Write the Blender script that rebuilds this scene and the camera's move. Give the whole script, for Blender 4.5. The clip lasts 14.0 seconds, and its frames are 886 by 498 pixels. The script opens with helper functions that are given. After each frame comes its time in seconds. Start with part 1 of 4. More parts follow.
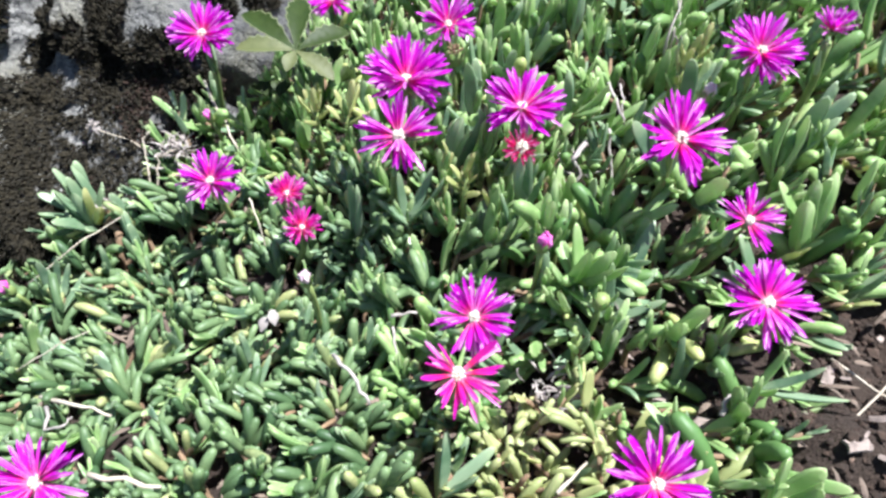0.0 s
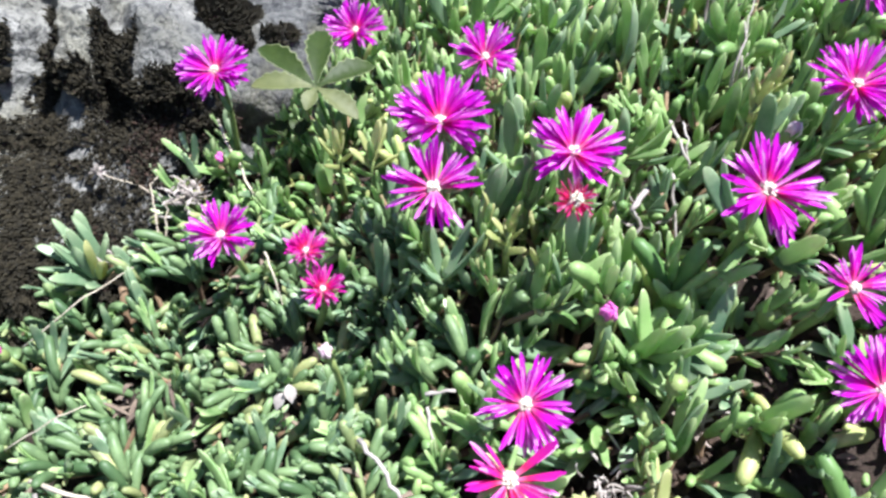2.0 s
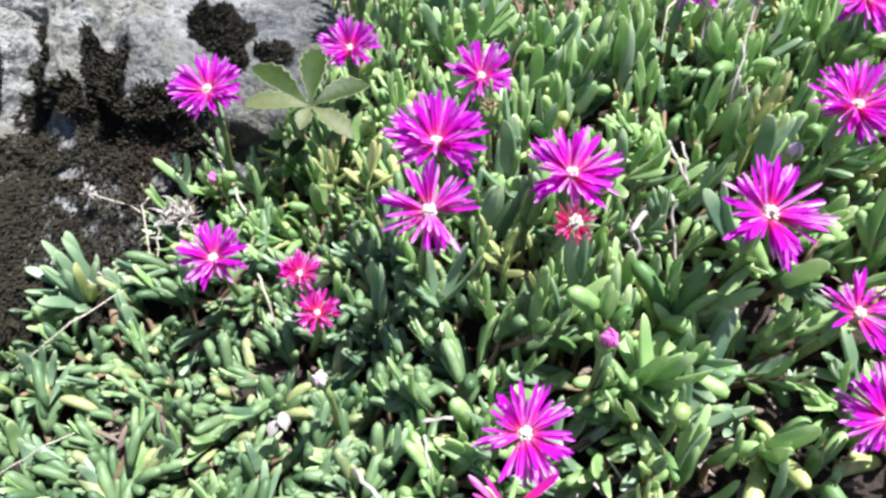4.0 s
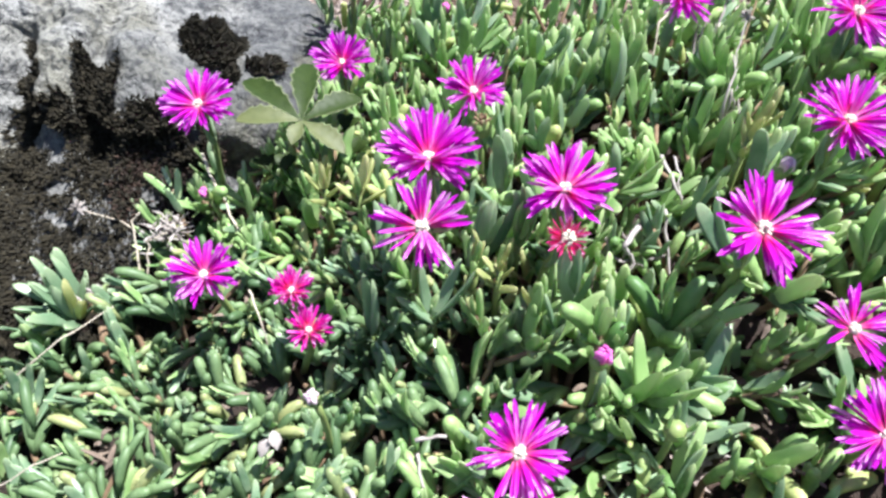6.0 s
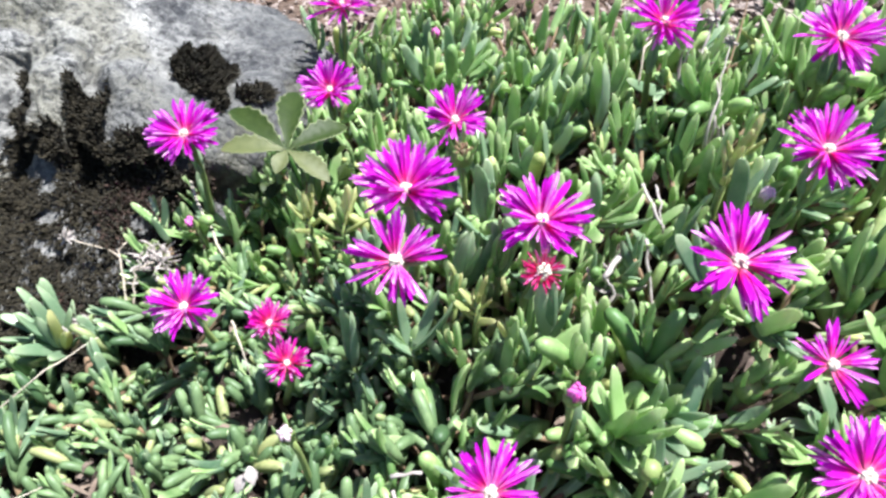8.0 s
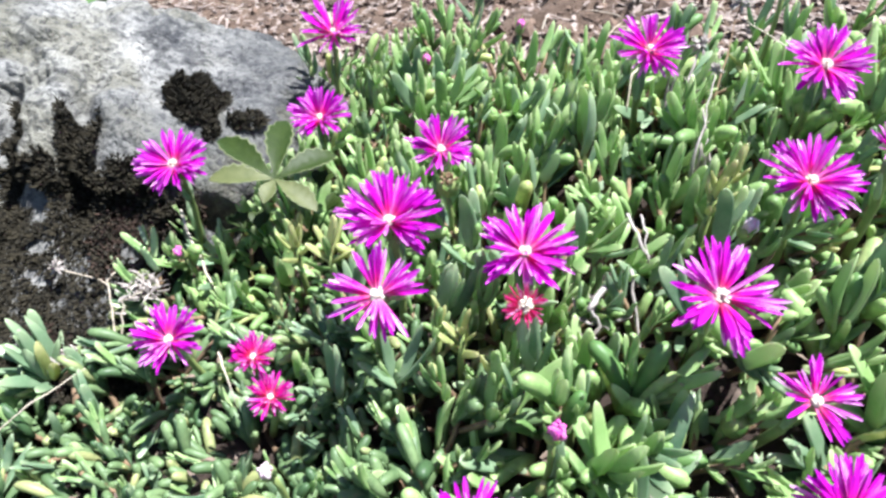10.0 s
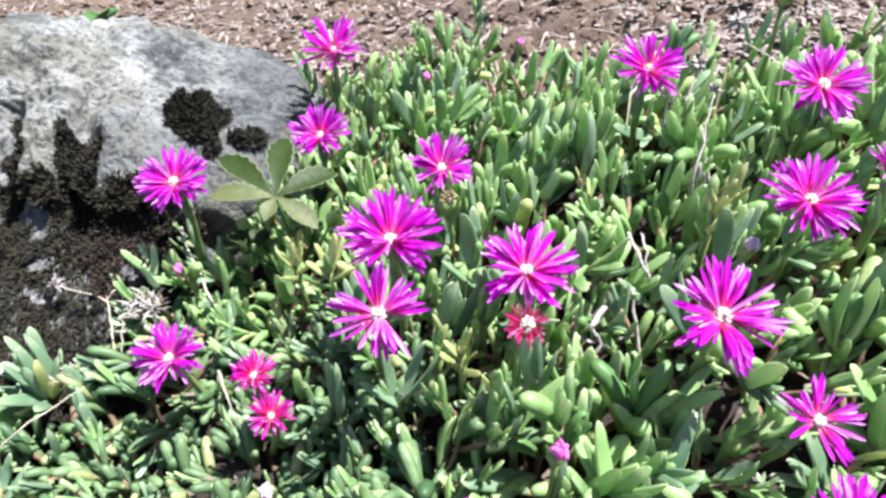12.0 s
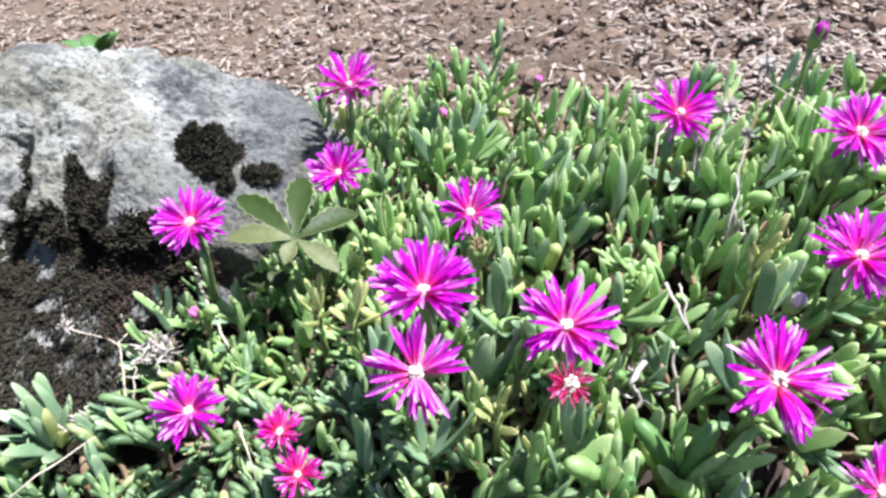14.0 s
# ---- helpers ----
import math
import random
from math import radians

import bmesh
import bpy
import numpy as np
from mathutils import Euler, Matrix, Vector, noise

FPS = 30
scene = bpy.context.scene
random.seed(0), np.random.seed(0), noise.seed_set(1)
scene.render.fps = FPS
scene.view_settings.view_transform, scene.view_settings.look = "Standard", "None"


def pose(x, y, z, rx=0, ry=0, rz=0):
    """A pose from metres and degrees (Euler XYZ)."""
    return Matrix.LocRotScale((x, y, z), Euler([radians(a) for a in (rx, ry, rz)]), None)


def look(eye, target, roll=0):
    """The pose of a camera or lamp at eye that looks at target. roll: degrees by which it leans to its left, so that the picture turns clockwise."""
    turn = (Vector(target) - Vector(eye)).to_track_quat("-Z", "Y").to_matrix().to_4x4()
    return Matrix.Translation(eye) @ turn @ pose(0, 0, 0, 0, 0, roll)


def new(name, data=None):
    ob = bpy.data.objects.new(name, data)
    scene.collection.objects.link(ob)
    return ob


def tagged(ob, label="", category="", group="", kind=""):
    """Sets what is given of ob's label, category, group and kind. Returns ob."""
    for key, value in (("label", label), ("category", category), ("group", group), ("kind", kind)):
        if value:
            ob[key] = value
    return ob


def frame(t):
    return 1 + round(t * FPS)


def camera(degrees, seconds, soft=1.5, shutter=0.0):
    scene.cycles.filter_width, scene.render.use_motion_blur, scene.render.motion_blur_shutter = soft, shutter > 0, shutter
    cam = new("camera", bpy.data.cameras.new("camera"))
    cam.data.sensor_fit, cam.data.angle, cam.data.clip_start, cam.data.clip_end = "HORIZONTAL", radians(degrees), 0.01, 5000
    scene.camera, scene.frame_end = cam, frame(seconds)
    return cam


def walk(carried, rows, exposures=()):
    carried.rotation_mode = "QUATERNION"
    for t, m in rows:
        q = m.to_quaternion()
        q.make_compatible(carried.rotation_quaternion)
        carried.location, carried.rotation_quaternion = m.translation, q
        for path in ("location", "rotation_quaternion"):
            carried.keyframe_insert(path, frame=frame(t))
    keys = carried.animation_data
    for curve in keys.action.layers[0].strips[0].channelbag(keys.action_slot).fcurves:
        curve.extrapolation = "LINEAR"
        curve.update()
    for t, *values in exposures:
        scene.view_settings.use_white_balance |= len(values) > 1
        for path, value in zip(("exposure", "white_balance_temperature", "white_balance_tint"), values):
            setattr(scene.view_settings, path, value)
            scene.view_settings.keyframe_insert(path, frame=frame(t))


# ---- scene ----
cam = camera(65, 14.0, soft=2.75)
PATH = [
    (0, look((-0.0492, -0.3010, 0.3050), (-0.0381, 0.0234, -0.0753), 2.54)),
    (0.5, look((-0.0539, -0.2870, 0.2991), (-0.0453, 0.0400, -0.0791), 2.05)),
    (1, look((-0.0563, -0.2727, 0.2921), (-0.0527, 0.0572, -0.0836), 1.32)),
    (1.5, look((-0.0572, -0.2617, 0.2858), (-0.0586, 0.0715, -0.0870), 0.60)),
    (2, look((-0.0576, -0.2536, 0.2817), (-0.0622, 0.0823, -0.0887), 0.11)),
    (2.5, look((-0.0577, -0.2494, 0.2809), (-0.0641, 0.0882, -0.0878), -0.12)),
    (3, look((-0.0585, -0.2479, 0.2814), (-0.0631, 0.0913, -0.0860), 0.05)),
    (5.5, look((-0.0583, -0.2426, 0.2814), (-0.0562, 0.1032, -0.0798), 0.53)),
    (6, look((-0.0581, -0.2422, 0.2812), (-0.0545, 0.1053, -0.0783), 0.65)),
    (6.5, look((-0.0578, -0.2419, 0.2812), (-0.0526, 0.1078, -0.0762), 0.76)),
    (7, look((-0.0540, -0.2402, 0.2823), (-0.0514, 0.1109, -0.0737), 0.42)),
    (7.5, look((-0.0499, -0.2381, 0.2829), (-0.0499, 0.1155, -0.0707), -0.00)),
    (8, look((-0.0419, -0.2343, 0.2853), (-0.0468, 0.1204, -0.0671), -0.70)),
    (10.5, look((-0.0315, -0.2271, 0.2903), (-0.0400, 0.1370, -0.0522), -1.47)),
    (11, look((-0.0319, -0.2268, 0.2908), (-0.0402, 0.1390, -0.0500), -1.42)),
    (11.5, look((-0.0325, -0.2268, 0.2914), (-0.0400, 0.1408, -0.0475), -1.34)),
    (12, look((-0.0334, -0.2267, 0.2919), (-0.0400, 0.1426, -0.0451), -1.24)),
    (12.5, look((-0.0336, -0.2259, 0.2930), (-0.0399, 0.1447, -0.0426), -1.21)),
    (13, look((-0.0380, -0.2203, 0.2934), (-0.0434, 0.1531, -0.0391), -1.07)),
    (13.5, look((-0.0420, -0.2152, 0.2940), (-0.0474, 0.1612, -0.0350), -1.02)),
    (14, look((-0.0543, -0.2088, 0.2963), (-0.0534, 0.1695, -0.0306), -0.18)),
]
walk(cam, PATH, [(0.0, 1.40, 6020, 8), (3.0, 1.44, 6030, 8), (8.0, 1.50, 6080, 8), (11.0, 1.56, 6030, 8), (14.0, 1.56, 6030, 8)])


# ---- light ----
SUN_TO = Vector((0.33, 0.10, 0.94)).normalized()
world = bpy.data.worlds.new("sky_world")
scene.world = world
world.use_nodes = True
wn = world.node_tree
sky = wn.nodes.new("ShaderNodeTexSky")
sky.sky_type = "NISHITA"
sky.sun_disc = False
sky.sun_elevation = math.asin(SUN_TO.z)
sky.sun_rotation = math.atan2(SUN_TO.x, SUN_TO.y)
wn.links.new(sky.outputs["Color"], wn.nodes["Background"].inputs["Color"])
wn.nodes["Background"].inputs["Strength"].default_value = 0.055
sun_data = bpy.data.lights.new("sun", "SUN")
sun_data.energy = 5.0
sun_data.angle = radians(0.5)
sun_data.color = (1.0, 0.97, 0.935)
sun = new("sun", sun_data)
sun.matrix_world = look((0, 0, 5), Vector((0, 0, 5)) - SUN_TO)


# ---- materials ----
def node(nt, kind, **values):
    n = nt.nodes.new(kind)
    for key, value in values.items():
        n.inputs[key].default_value = value
    return n


def ramp(nt, source, stops):
    r = nt.nodes.new("ShaderNodeValToRGB")
    while len(r.color_ramp.elements) < len(stops):
        r.color_ramp.elements.new(0.5)
    for e, (p, c) in zip(r.color_ramp.elements, stops):
        e.position, e.color = p, (*c, 1)
    nt.links.new(source, r.inputs["Fac"])
    return r.outputs["Color"]


def mixed(nt, fac, a, b, blend="MIX"):
    m = nt.nodes.new("ShaderNodeMix")
    m.data_type, m.blend_type = "RGBA", blend
    for socket, value in ((m.inputs["Factor"], fac), (m.inputs["A"], a), (m.inputs["B"], b)):
        if isinstance(value, (int, float)):
            socket.default_value = value
        elif isinstance(value, tuple):
            socket.default_value = (*value, 1)
        else:
            nt.links.new(value, socket)
    return m.outputs["Result"]


def noise_of(nt, coords, scale, detail=4.0, rough=0.6):
    n = node(nt, "ShaderNodeTexNoise", Scale=scale, Detail=detail, Roughness=rough)
    nt.links.new(coords, n.inputs["Vector"])
    return n.outputs["Fac"]


def begin(name):
    m = bpy.data.materials.new(name)
    m.use_nodes = True
    nt = m.node_tree
    tc = nt.nodes.new("ShaderNodeTexCoord")
    return m, nt, nt.nodes["Principled BSDF"], tc


def bump(nt, bsdf, height, strength, distance):
    b = node(nt, "ShaderNodeBump", Strength=strength, Distance=distance)
    nt.links.new(height, b.inputs["Height"])
    nt.links.new(b.outputs["Normal"], bsdf.inputs["Normal"])


def translucent(nt, bsdf, colour, share):
    t = nt.nodes.new("ShaderNodeBsdfTranslucent")
    nt.links.new(colour, t.inputs["Color"])
    m = node(nt, "ShaderNodeMixShader", Fac=share)
    nt.links.new(bsdf.outputs["BSDF"], m.inputs[1])
    nt.links.new(t.outputs["BSDF"], m.inputs[2])
    nt.links.new(m.outputs["Shader"], nt.nodes["Material Output"].inputs["Surface"])


def leaf_material(name, deep, mid, pale, tip, rough=0.33):
    """Fleshy leaf: local z runs from 0 at the base to about 1 at the tip."""
    m, nt, bsdf, tc = begin(name)
    info = nt.nodes.new("ShaderNodeObjectInfo")
    base = ramp(nt, info.outputs["Random"], [(0.0, deep), (0.35, mid), (0.8, mid), (1.0, pale)])
    blotch = noise_of(nt, tc.outputs["Object"], 2.5, 3)
    base = mixed(nt, ramp(nt, blotch, [(0.35, (0, 0, 0)), (0.7, (0.55, 0.55, 0.55))]), base, pale)
    sep = nt.nodes.new("ShaderNodeSeparateXYZ")
    nt.links.new(tc.outputs["Object"], sep.inputs[0])
    base = mixed(nt, ramp(nt, sep.outputs["Z"], [(0.0, (0.5, 0.5, 0.5)), (0.3, (0, 0, 0)), (0.72, (0, 0, 0)), (1.0, (0.55, 0.55, 0.55))]), base, tip)
    nt.links.new(base, bsdf.inputs["Base Color"])
    grain = noise_of(nt, tc.outputs["Object"], 30, 2)
    bump(nt, bsdf, grain, 0.25, 0.0008)
    bsdf.inputs["Roughness"].default_value = rough
    bsdf.inputs["Specular IOR Level"].default_value = 0.8
    translucent(nt, bsdf, base, 0.42)
    return m


GREEN = leaf_material("leaf_green", (0.105, 0.232, 0.066), (0.325, 0.520, 0.180), (0.58, 0.70, 0.38), (0.63, 0.70, 0.38))
BLUE = leaf_material("leaf_blue_green", (0.075, 0.165, 0.088), (0.212, 0.340, 0.192), (0.43, 0.54, 0.36), (0.53, 0.62, 0.36), 0.36)
YELLOW = leaf_material("leaf_yellow", (0.36, 0.42, 0.14), (0.52, 0.56, 0.23), (0.66, 0.66, 0.35), (0.64, 0.60, 0.31))


def petal_material(name, base_c, mid_c, tip_c):
    """Petal: local x runs from 0 at the base to 1 at the tip."""
    m, nt, bsdf, tc = begin(name)
    sep = nt.nodes.new("ShaderNodeSeparateXYZ")
    nt.links.new(tc.outputs["Object"], sep.inputs[0])
    col = ramp(nt, sep.outputs["X"], [(0.0, (0.80, 0.34, 0.48)), (0.16, (0.78, 0.17, 0.38)), (0.28, base_c), (0.46, mid_c), (1.0, tip_c)])
    info = nt.nodes.new("ShaderNodeObjectInfo")
    col = mixed(nt, ramp(nt, info.outputs["Random"], [(0.0, (0, 0, 0)), (0.45, (0.0, 0.0, 0.0)), (1.0, (0.75, 0.75, 0.75))]), col, tip_c)
    stretch = node(nt, "ShaderNodeMapping", Scale=(0.8, 22.0, 1.0))
    nt.links.new(tc.outputs["Object"], stretch.inputs["Vector"])
    vein = noise_of(nt, stretch.outputs["Vector"], 2.0, 2)
    # pale glassy streaks along some of the petals, glare put into their colour
    pale = mixed(nt, 1.0, ramp(nt, vein, [(0.46, (0, 0, 0)), (0.60, (1, 1, 1))]), ramp(nt, info.outputs["Random"], [(0.0, (0.45, 0.45, 0.45)), (0.10, (0.0, 0.0, 0.0)), (0.56, (0.0, 0.0, 0.0)), (0.80, (0.95, 0.95, 0.95))]), "MULTIPLY")
    col = mixed(nt, pale, col, (0.86, 0.50, 0.80))
    nt.links.new(col, bsdf.inputs["Base Color"])
    bsdf.inputs["Roughness"].default_value = 0.30
    bsdf.inputs["Specular IOR Level"].default_value = 0.4
    bump(nt, bsdf, vein, 0.35, 0.0006)
    translucent(nt, bsdf, col, 0.48)
    return m


MAGENTA = petal_material("petal_magenta", (0.80, 0.03, 0.30), (0.72, 0.010, 0.52), (0.50, 0.010, 0.56))
CRIMSON = petal_material("petal_crimson", (0.80, 0.035, 0.16), (0.74, 0.018, 0.32), (0.60, 0.014, 0.42))
RED = petal_material("petal_red", (0.74, 0.05, 0.13), (0.66, 0.020, 0.14), (0.55, 0.016, 0.20))


def plain_material(name, dark, light, scale, rough=0.7, relief=0.4, depth=0.001, through_share=0.0):
    m, nt, bsdf, tc = begin(name)
    island = nt.nodes.new("ShaderNodeNewGeometry")
    n1 = noise_of(nt, tc.outputs["Object"], scale, 5)
    col = ramp(nt, n1, [(0.3, dark), (0.7, light)])
    wide = ramp(nt, island.outputs["Random Per Island"], [(0.0, dark), (0.5, light), (1.0, light)])
    col = mixed(nt, 0.45, col, wide)
    nt.links.new(col, bsdf.inputs["Base Color"])
    bsdf.inputs["Roughness"].default_value = rough
    bump(nt, bsdf, n1, relief, depth)
    if through_share:
        translucent(nt, bsdf, col, through_share)
    return m


STAMEN = plain_material("stamen_white", (0.62, 0.56, 0.40), (0.76, 0.73, 0.64), 400, 0.6, 0.2, 0.0003, 0.2)
DISC = plain_material("flower_disc_pink", (0.62, 0.10, 0.26), (0.74, 0.36, 0.46), 500, 0.5, 0.4, 0.0003, 0.2)
STEM = plain_material("stem_green", (0.10, 0.17, 0.05), (0.22, 0.27, 0.09), 120, 0.5)
OLD_STEM = plain_material("stem_brown", (0.10, 0.06, 0.035), (0.26, 0.17, 0.10), 160, 0.8)
STRAW = plain_material("dry_straw", (0.27, 0.21, 0.14), (0.50, 0.44, 0.36), 220, 0.75, 0.5)
HUSK = plain_material("dry_husk", (0.17, 0.14, 0.125), (0.41, 0.365, 0.34), 160, 0.8, 0.5)
MULCH = plain_material("wood_mulch", (0.042, 0.029, 0.026), (0.35, 0.28, 0.245), 90, 0.85, 0.6)
LITTER = plain_material("leaf_litter_brown", (0.045, 0.03, 0.024), (0.20, 0.15, 0.115), 120, 0.9, 0.6)
CLOD = plain_material("soil_clod", (0.040, 0.025, 0.020), (0.18, 0.12, 0.088), 130, 0.95, 0.8, 0.002)
DARK_CLOD = plain_material("compost_crumb", (0.008, 0.005, 0.0035), (0.058, 0.035, 0.024), 260, 0.95, 0.8, 0.001)
MOSS = plain_material("moss_dark", (0.004, 0.0035, 0.002), (0.036, 0.028, 0.013), 140, 0.9)
MOSS_RED = plain_material("moss_brown", (0.018, 0.010, 0.007), (0.070, 0.040, 0.028), 140, 0.95)
WEED = plain_material("weed_leaf", (0.03, 0.09, 0.02), (0.08, 0.18, 0.04), 160, 0.55, 0.5, 0.0008, 0.25)
STAR = plain_material("star_leaf", (0.012, 0.026, 0.004), (0.032, 0.052, 0.010), 140, 0.50, 0.6, 0.0008, 0.2)
STAR.node_tree.nodes["Principled BSDF"].inputs["Specular IOR Level"].default_value = 0.2
STAR_PALE = plain_material("star_leaf_pale", (0.045, 0.064, 0.014), (0.115, 0.128, 0.042), 140, 0.6, 0.5, 0.0008, 0.2)
STAR_EDGE = plain_material("star_leaf_margin", (0.10, 0.13, 0.05), (0.19, 0.21, 0.10), 140, 0.6, 0.4, 0.0006, 0.2)
MAGENTA_BUD = plain_material("bud_purple", (0.26, 0.012, 0.20), (0.48, 0.03, 0.40), 200, 0.45, 0.3, 0.0005, 0.2)
PINK = plain_material("bud_pink", (0.66, 0.05, 0.42), (0.82, 0.25, 0.66), 200, 0.45, 0.3, 0.0005, 0.2)
PALE_PINK = plain_material("bud_pale", (0.70, 0.45, 0.58), (0.86, 0.72, 0.76), 200, 0.5, 0.3, 0.0005, 0.2)


def soil_material():
    m, nt, bsdf, tc = begin("garden_soil")
    c = tc.outputs["Object"]
    big, mid, fine = noise_of(nt, c, 7, 4), noise_of(nt, c, 60, 6, 0.7), noise_of(nt, c, 420, 4, 0.7)
    col = ramp(nt, big, [(0.3, (0.088, 0.056, 0.040)), (0.55, (0.140, 0.092, 0.064)), (0.75, (0.190, 0.130, 0.090))])
    col = mixed(nt, ramp(nt, mid, [(0.4, (0, 0, 0)), (0.65, (0.7, 0.7, 0.7))]), col, (0.095, 0.060, 0.045))
    col = mixed(nt, ramp(nt, fine, [(0.5, (0, 0, 0)), (0.75, (0.6, 0.6, 0.6))]), col, (0.255, 0.195, 0.150))
    # dark compost, coloured deeper for shade between the plants; dry earth beyond the bed
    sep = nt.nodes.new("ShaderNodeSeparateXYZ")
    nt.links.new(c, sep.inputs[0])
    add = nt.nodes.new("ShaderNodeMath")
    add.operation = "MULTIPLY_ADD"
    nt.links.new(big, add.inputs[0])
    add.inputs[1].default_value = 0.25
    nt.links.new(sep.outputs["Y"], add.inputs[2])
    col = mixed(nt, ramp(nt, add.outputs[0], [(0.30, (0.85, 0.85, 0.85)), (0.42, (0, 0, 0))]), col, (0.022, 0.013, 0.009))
    nt.links.new(col, bsdf.inputs["Base Color"])
    bsdf.inputs["Roughness"].default_value = 0.95
    bump(nt, bsdf, mixed(nt, 0.5, mid, fine), 1.0, 0.008)
    return m


def stone_material():
    m, nt, bsdf, tc = begin("lichen_stone")
    c = tc.outputs["Object"]
    big, mid = noise_of(nt, c, 8, 4, 0.55), noise_of(nt, c, 34, 6, 0.68)
    fine, grit = noise_of(nt, c, 150, 4, 0.7), noise_of(nt, c, 480, 3, 0.7)
    col = ramp(nt, mid, [(0.32, (0.034, 0.036, 0.042)), (0.50, (0.080, 0.081, 0.084)), (0.68, (0.135, 0.133, 0.127))])
    # pale crust of lichen, thick on the flank and thinning out towards the smoother grey end
    sep = nt.nodes.new("ShaderNodeSeparateXYZ")
    nt.links.new(c, sep.inputs[0])
    along = nt.nodes.new("ShaderNodeMath")
    along.operation = "MULTIPLY_ADD"
    nt.links.new(big, along.inputs[0])
    along.inputs[1].default_value = 0.20
    nt.links.new(sep.outputs["X"], along.inputs[2])
    shift = nt.nodes.new("ShaderNodeMapRange")
    for key, value in (("From Min", -0.185), ("From Max", -0.095), ("To Min", 1.0), ("To Max", 0.10)):
        shift.inputs[key].default_value = value
    nt.links.new(along.outputs[0], shift.inputs["Value"])
    patch = ramp(nt, mixed(nt, 0.42, big, mid), [(0.41, (0, 0, 0)), (0.475, (0.55, 0.55, 0.55)), (0.54, (1.0, 1.0, 1.0))])
    crust = mixed(nt, shift.outputs["Result"], (0, 0, 0), patch)
    col = mixed(nt, crust, col, (0.43, 0.42, 0.40))
    broad = noise_of(nt, c, 4.5, 3, 0.5)
    col = mixed(nt, ramp(nt, broad, [(0.48, (0, 0, 0)), (0.60, (0.6, 0.6, 0.6))]), col, (0.105, 0.104, 0.096))
    stain = noise_of(nt, c, 21, 7, 0.72)
    col = mixed(nt, ramp(nt, stain, [(0.53, (0, 0, 0)), (0.62, (0.65, 0.65, 0.65))]), col, (0.030, 0.031, 0.036))
    tan = noise_of(nt, c, 13, 3, 0.5)
    col = mixed(nt, ramp(nt, tan, [(0.49, (0, 0, 0)), (0.63, (0.6, 0.6, 0.6))]), col, (0.150, 0.140, 0.092))
    col = mixed(nt, ramp(nt, fine, [(0.51, (0, 0, 0)), (0.61, (0.72, 0.72, 0.72))]), col, (0.040, 0.040, 0.046))
    col = mixed(nt, ramp(nt, fine, [(0.30, (0.5, 0.5, 0.5)), (0.42, (0, 0, 0))]), col, (0.30, 0.295, 0.28))
    col = mixed(nt, ramp(nt, grit, [(0.50, (0, 0, 0)), (0.66, (0.4, 0.4, 0.4))]), col, (0.032, 0.032, 0.034))
    nt.links.new(col, bsdf.inputs["Base Color"])
    bsdf.inputs["Roughness"].default_value = 0.85
    bump(nt, bsdf, mixed(nt, 0.5, mid, fine), 1.0, 0.018)
    return m


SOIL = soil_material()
STONE = stone_material()


# ---- mesh helpers ----
def part(name, mesh, material, parent=None, label=""):
    """Links a mesh or a bmesh as one object under a thing or a part."""
    if isinstance(mesh, bmesh.types.BMesh):
        data = bpy.data.meshes.new(name)
        mesh.to_mesh(data)
        mesh.free()
        mesh = data
    if material is not None and not mesh.materials:
        mesh.materials.append(material)
    ob = new(name, mesh)
    if parent is not None:
        ob.parent = parent
    if label:
        ob["label"] = label
    return ob


def empty(name, where):
    ob = new(name)
    ob.empty_display_size = 0.01
    ob.matrix_world = Matrix.Translation(where)
    return ob


def smooth(mesh):
    mesh.polygons.foreach_set("use_smooth", [True] * len(mesh.polygons))
    mesh.update()
    return mesh


def mesh_of(name, verts, faces, soft=True):
    mesh = bpy.data.meshes.new(name)
    mesh.from_pydata([tuple(v) for v in verts], [], faces)
    mesh.update()
    return smooth(mesh) if soft else mesh


def frame_of(d, hint=Vector((0.31, 0.17, 0.93))):
    """Two directions square to d."""
    d = d.normalized()
    if abs(d.dot(hint)) > 0.97:
        hint = Vector((0.9, 0.3, 0.1))
    a = d.cross(hint).normalized()
    return a, d.cross(a)


def tube_into(verts, faces, points, radii, sides=6, flat=1.0):
    """Adds a tube along the points; both ends are closed."""
    points = [Vector(p) for p in points]
    start = len(verts)
    n = len(points)
    a = None
    for i, p in enumerate(points):
        d = points[min(i + 1, n - 1)] - points[max(i - 1, 0)]
        if a is None:
            a, b = frame_of(d)
        else:
            a = (a - d.normalized() * a.dot(d.normalized())).normalized()
            b = d.normalized().cross(a)
        for k in range(sides):
            w = 2 * math.pi * k / sides
            verts.append(p + a * (math.cos(w) * radii[i]) + b * (math.sin(w) * radii[i] * flat))
    for i in range(n - 1):
        for k in range(sides):
            q, r = start + i * sides, (k + 1) % sides
            faces.append((q + k, q + r, q + sides + r, q + sides + k))
    faces.append(tuple(start + k for k in reversed(range(sides))))
    faces.append(tuple(start + (n - 1) * sides + k for k in range(sides)))


def arc(p, q, bow, steps):
    """Points from p to q, bowed by the vector bow."""
    p, q, bow = Vector(p), Vector(q), Vector(bow)
    return [p.lerp(q, i / steps) + bow * (4 * (i / steps) * (1 - i / steps)) for i in range(steps + 1)]


def soil_height(x, y):
    back = max(0.0, y - 0.2)
    z = 0.267 * 0.6 * math.tanh(x / 0.6) - 0.02 - 0.30 * 0.55 * math.tanh(back / 0.55)
    if y < -0.3:
        z -= 0.02 * math.tanh((-0.3 - y) / 0.3)
    return z


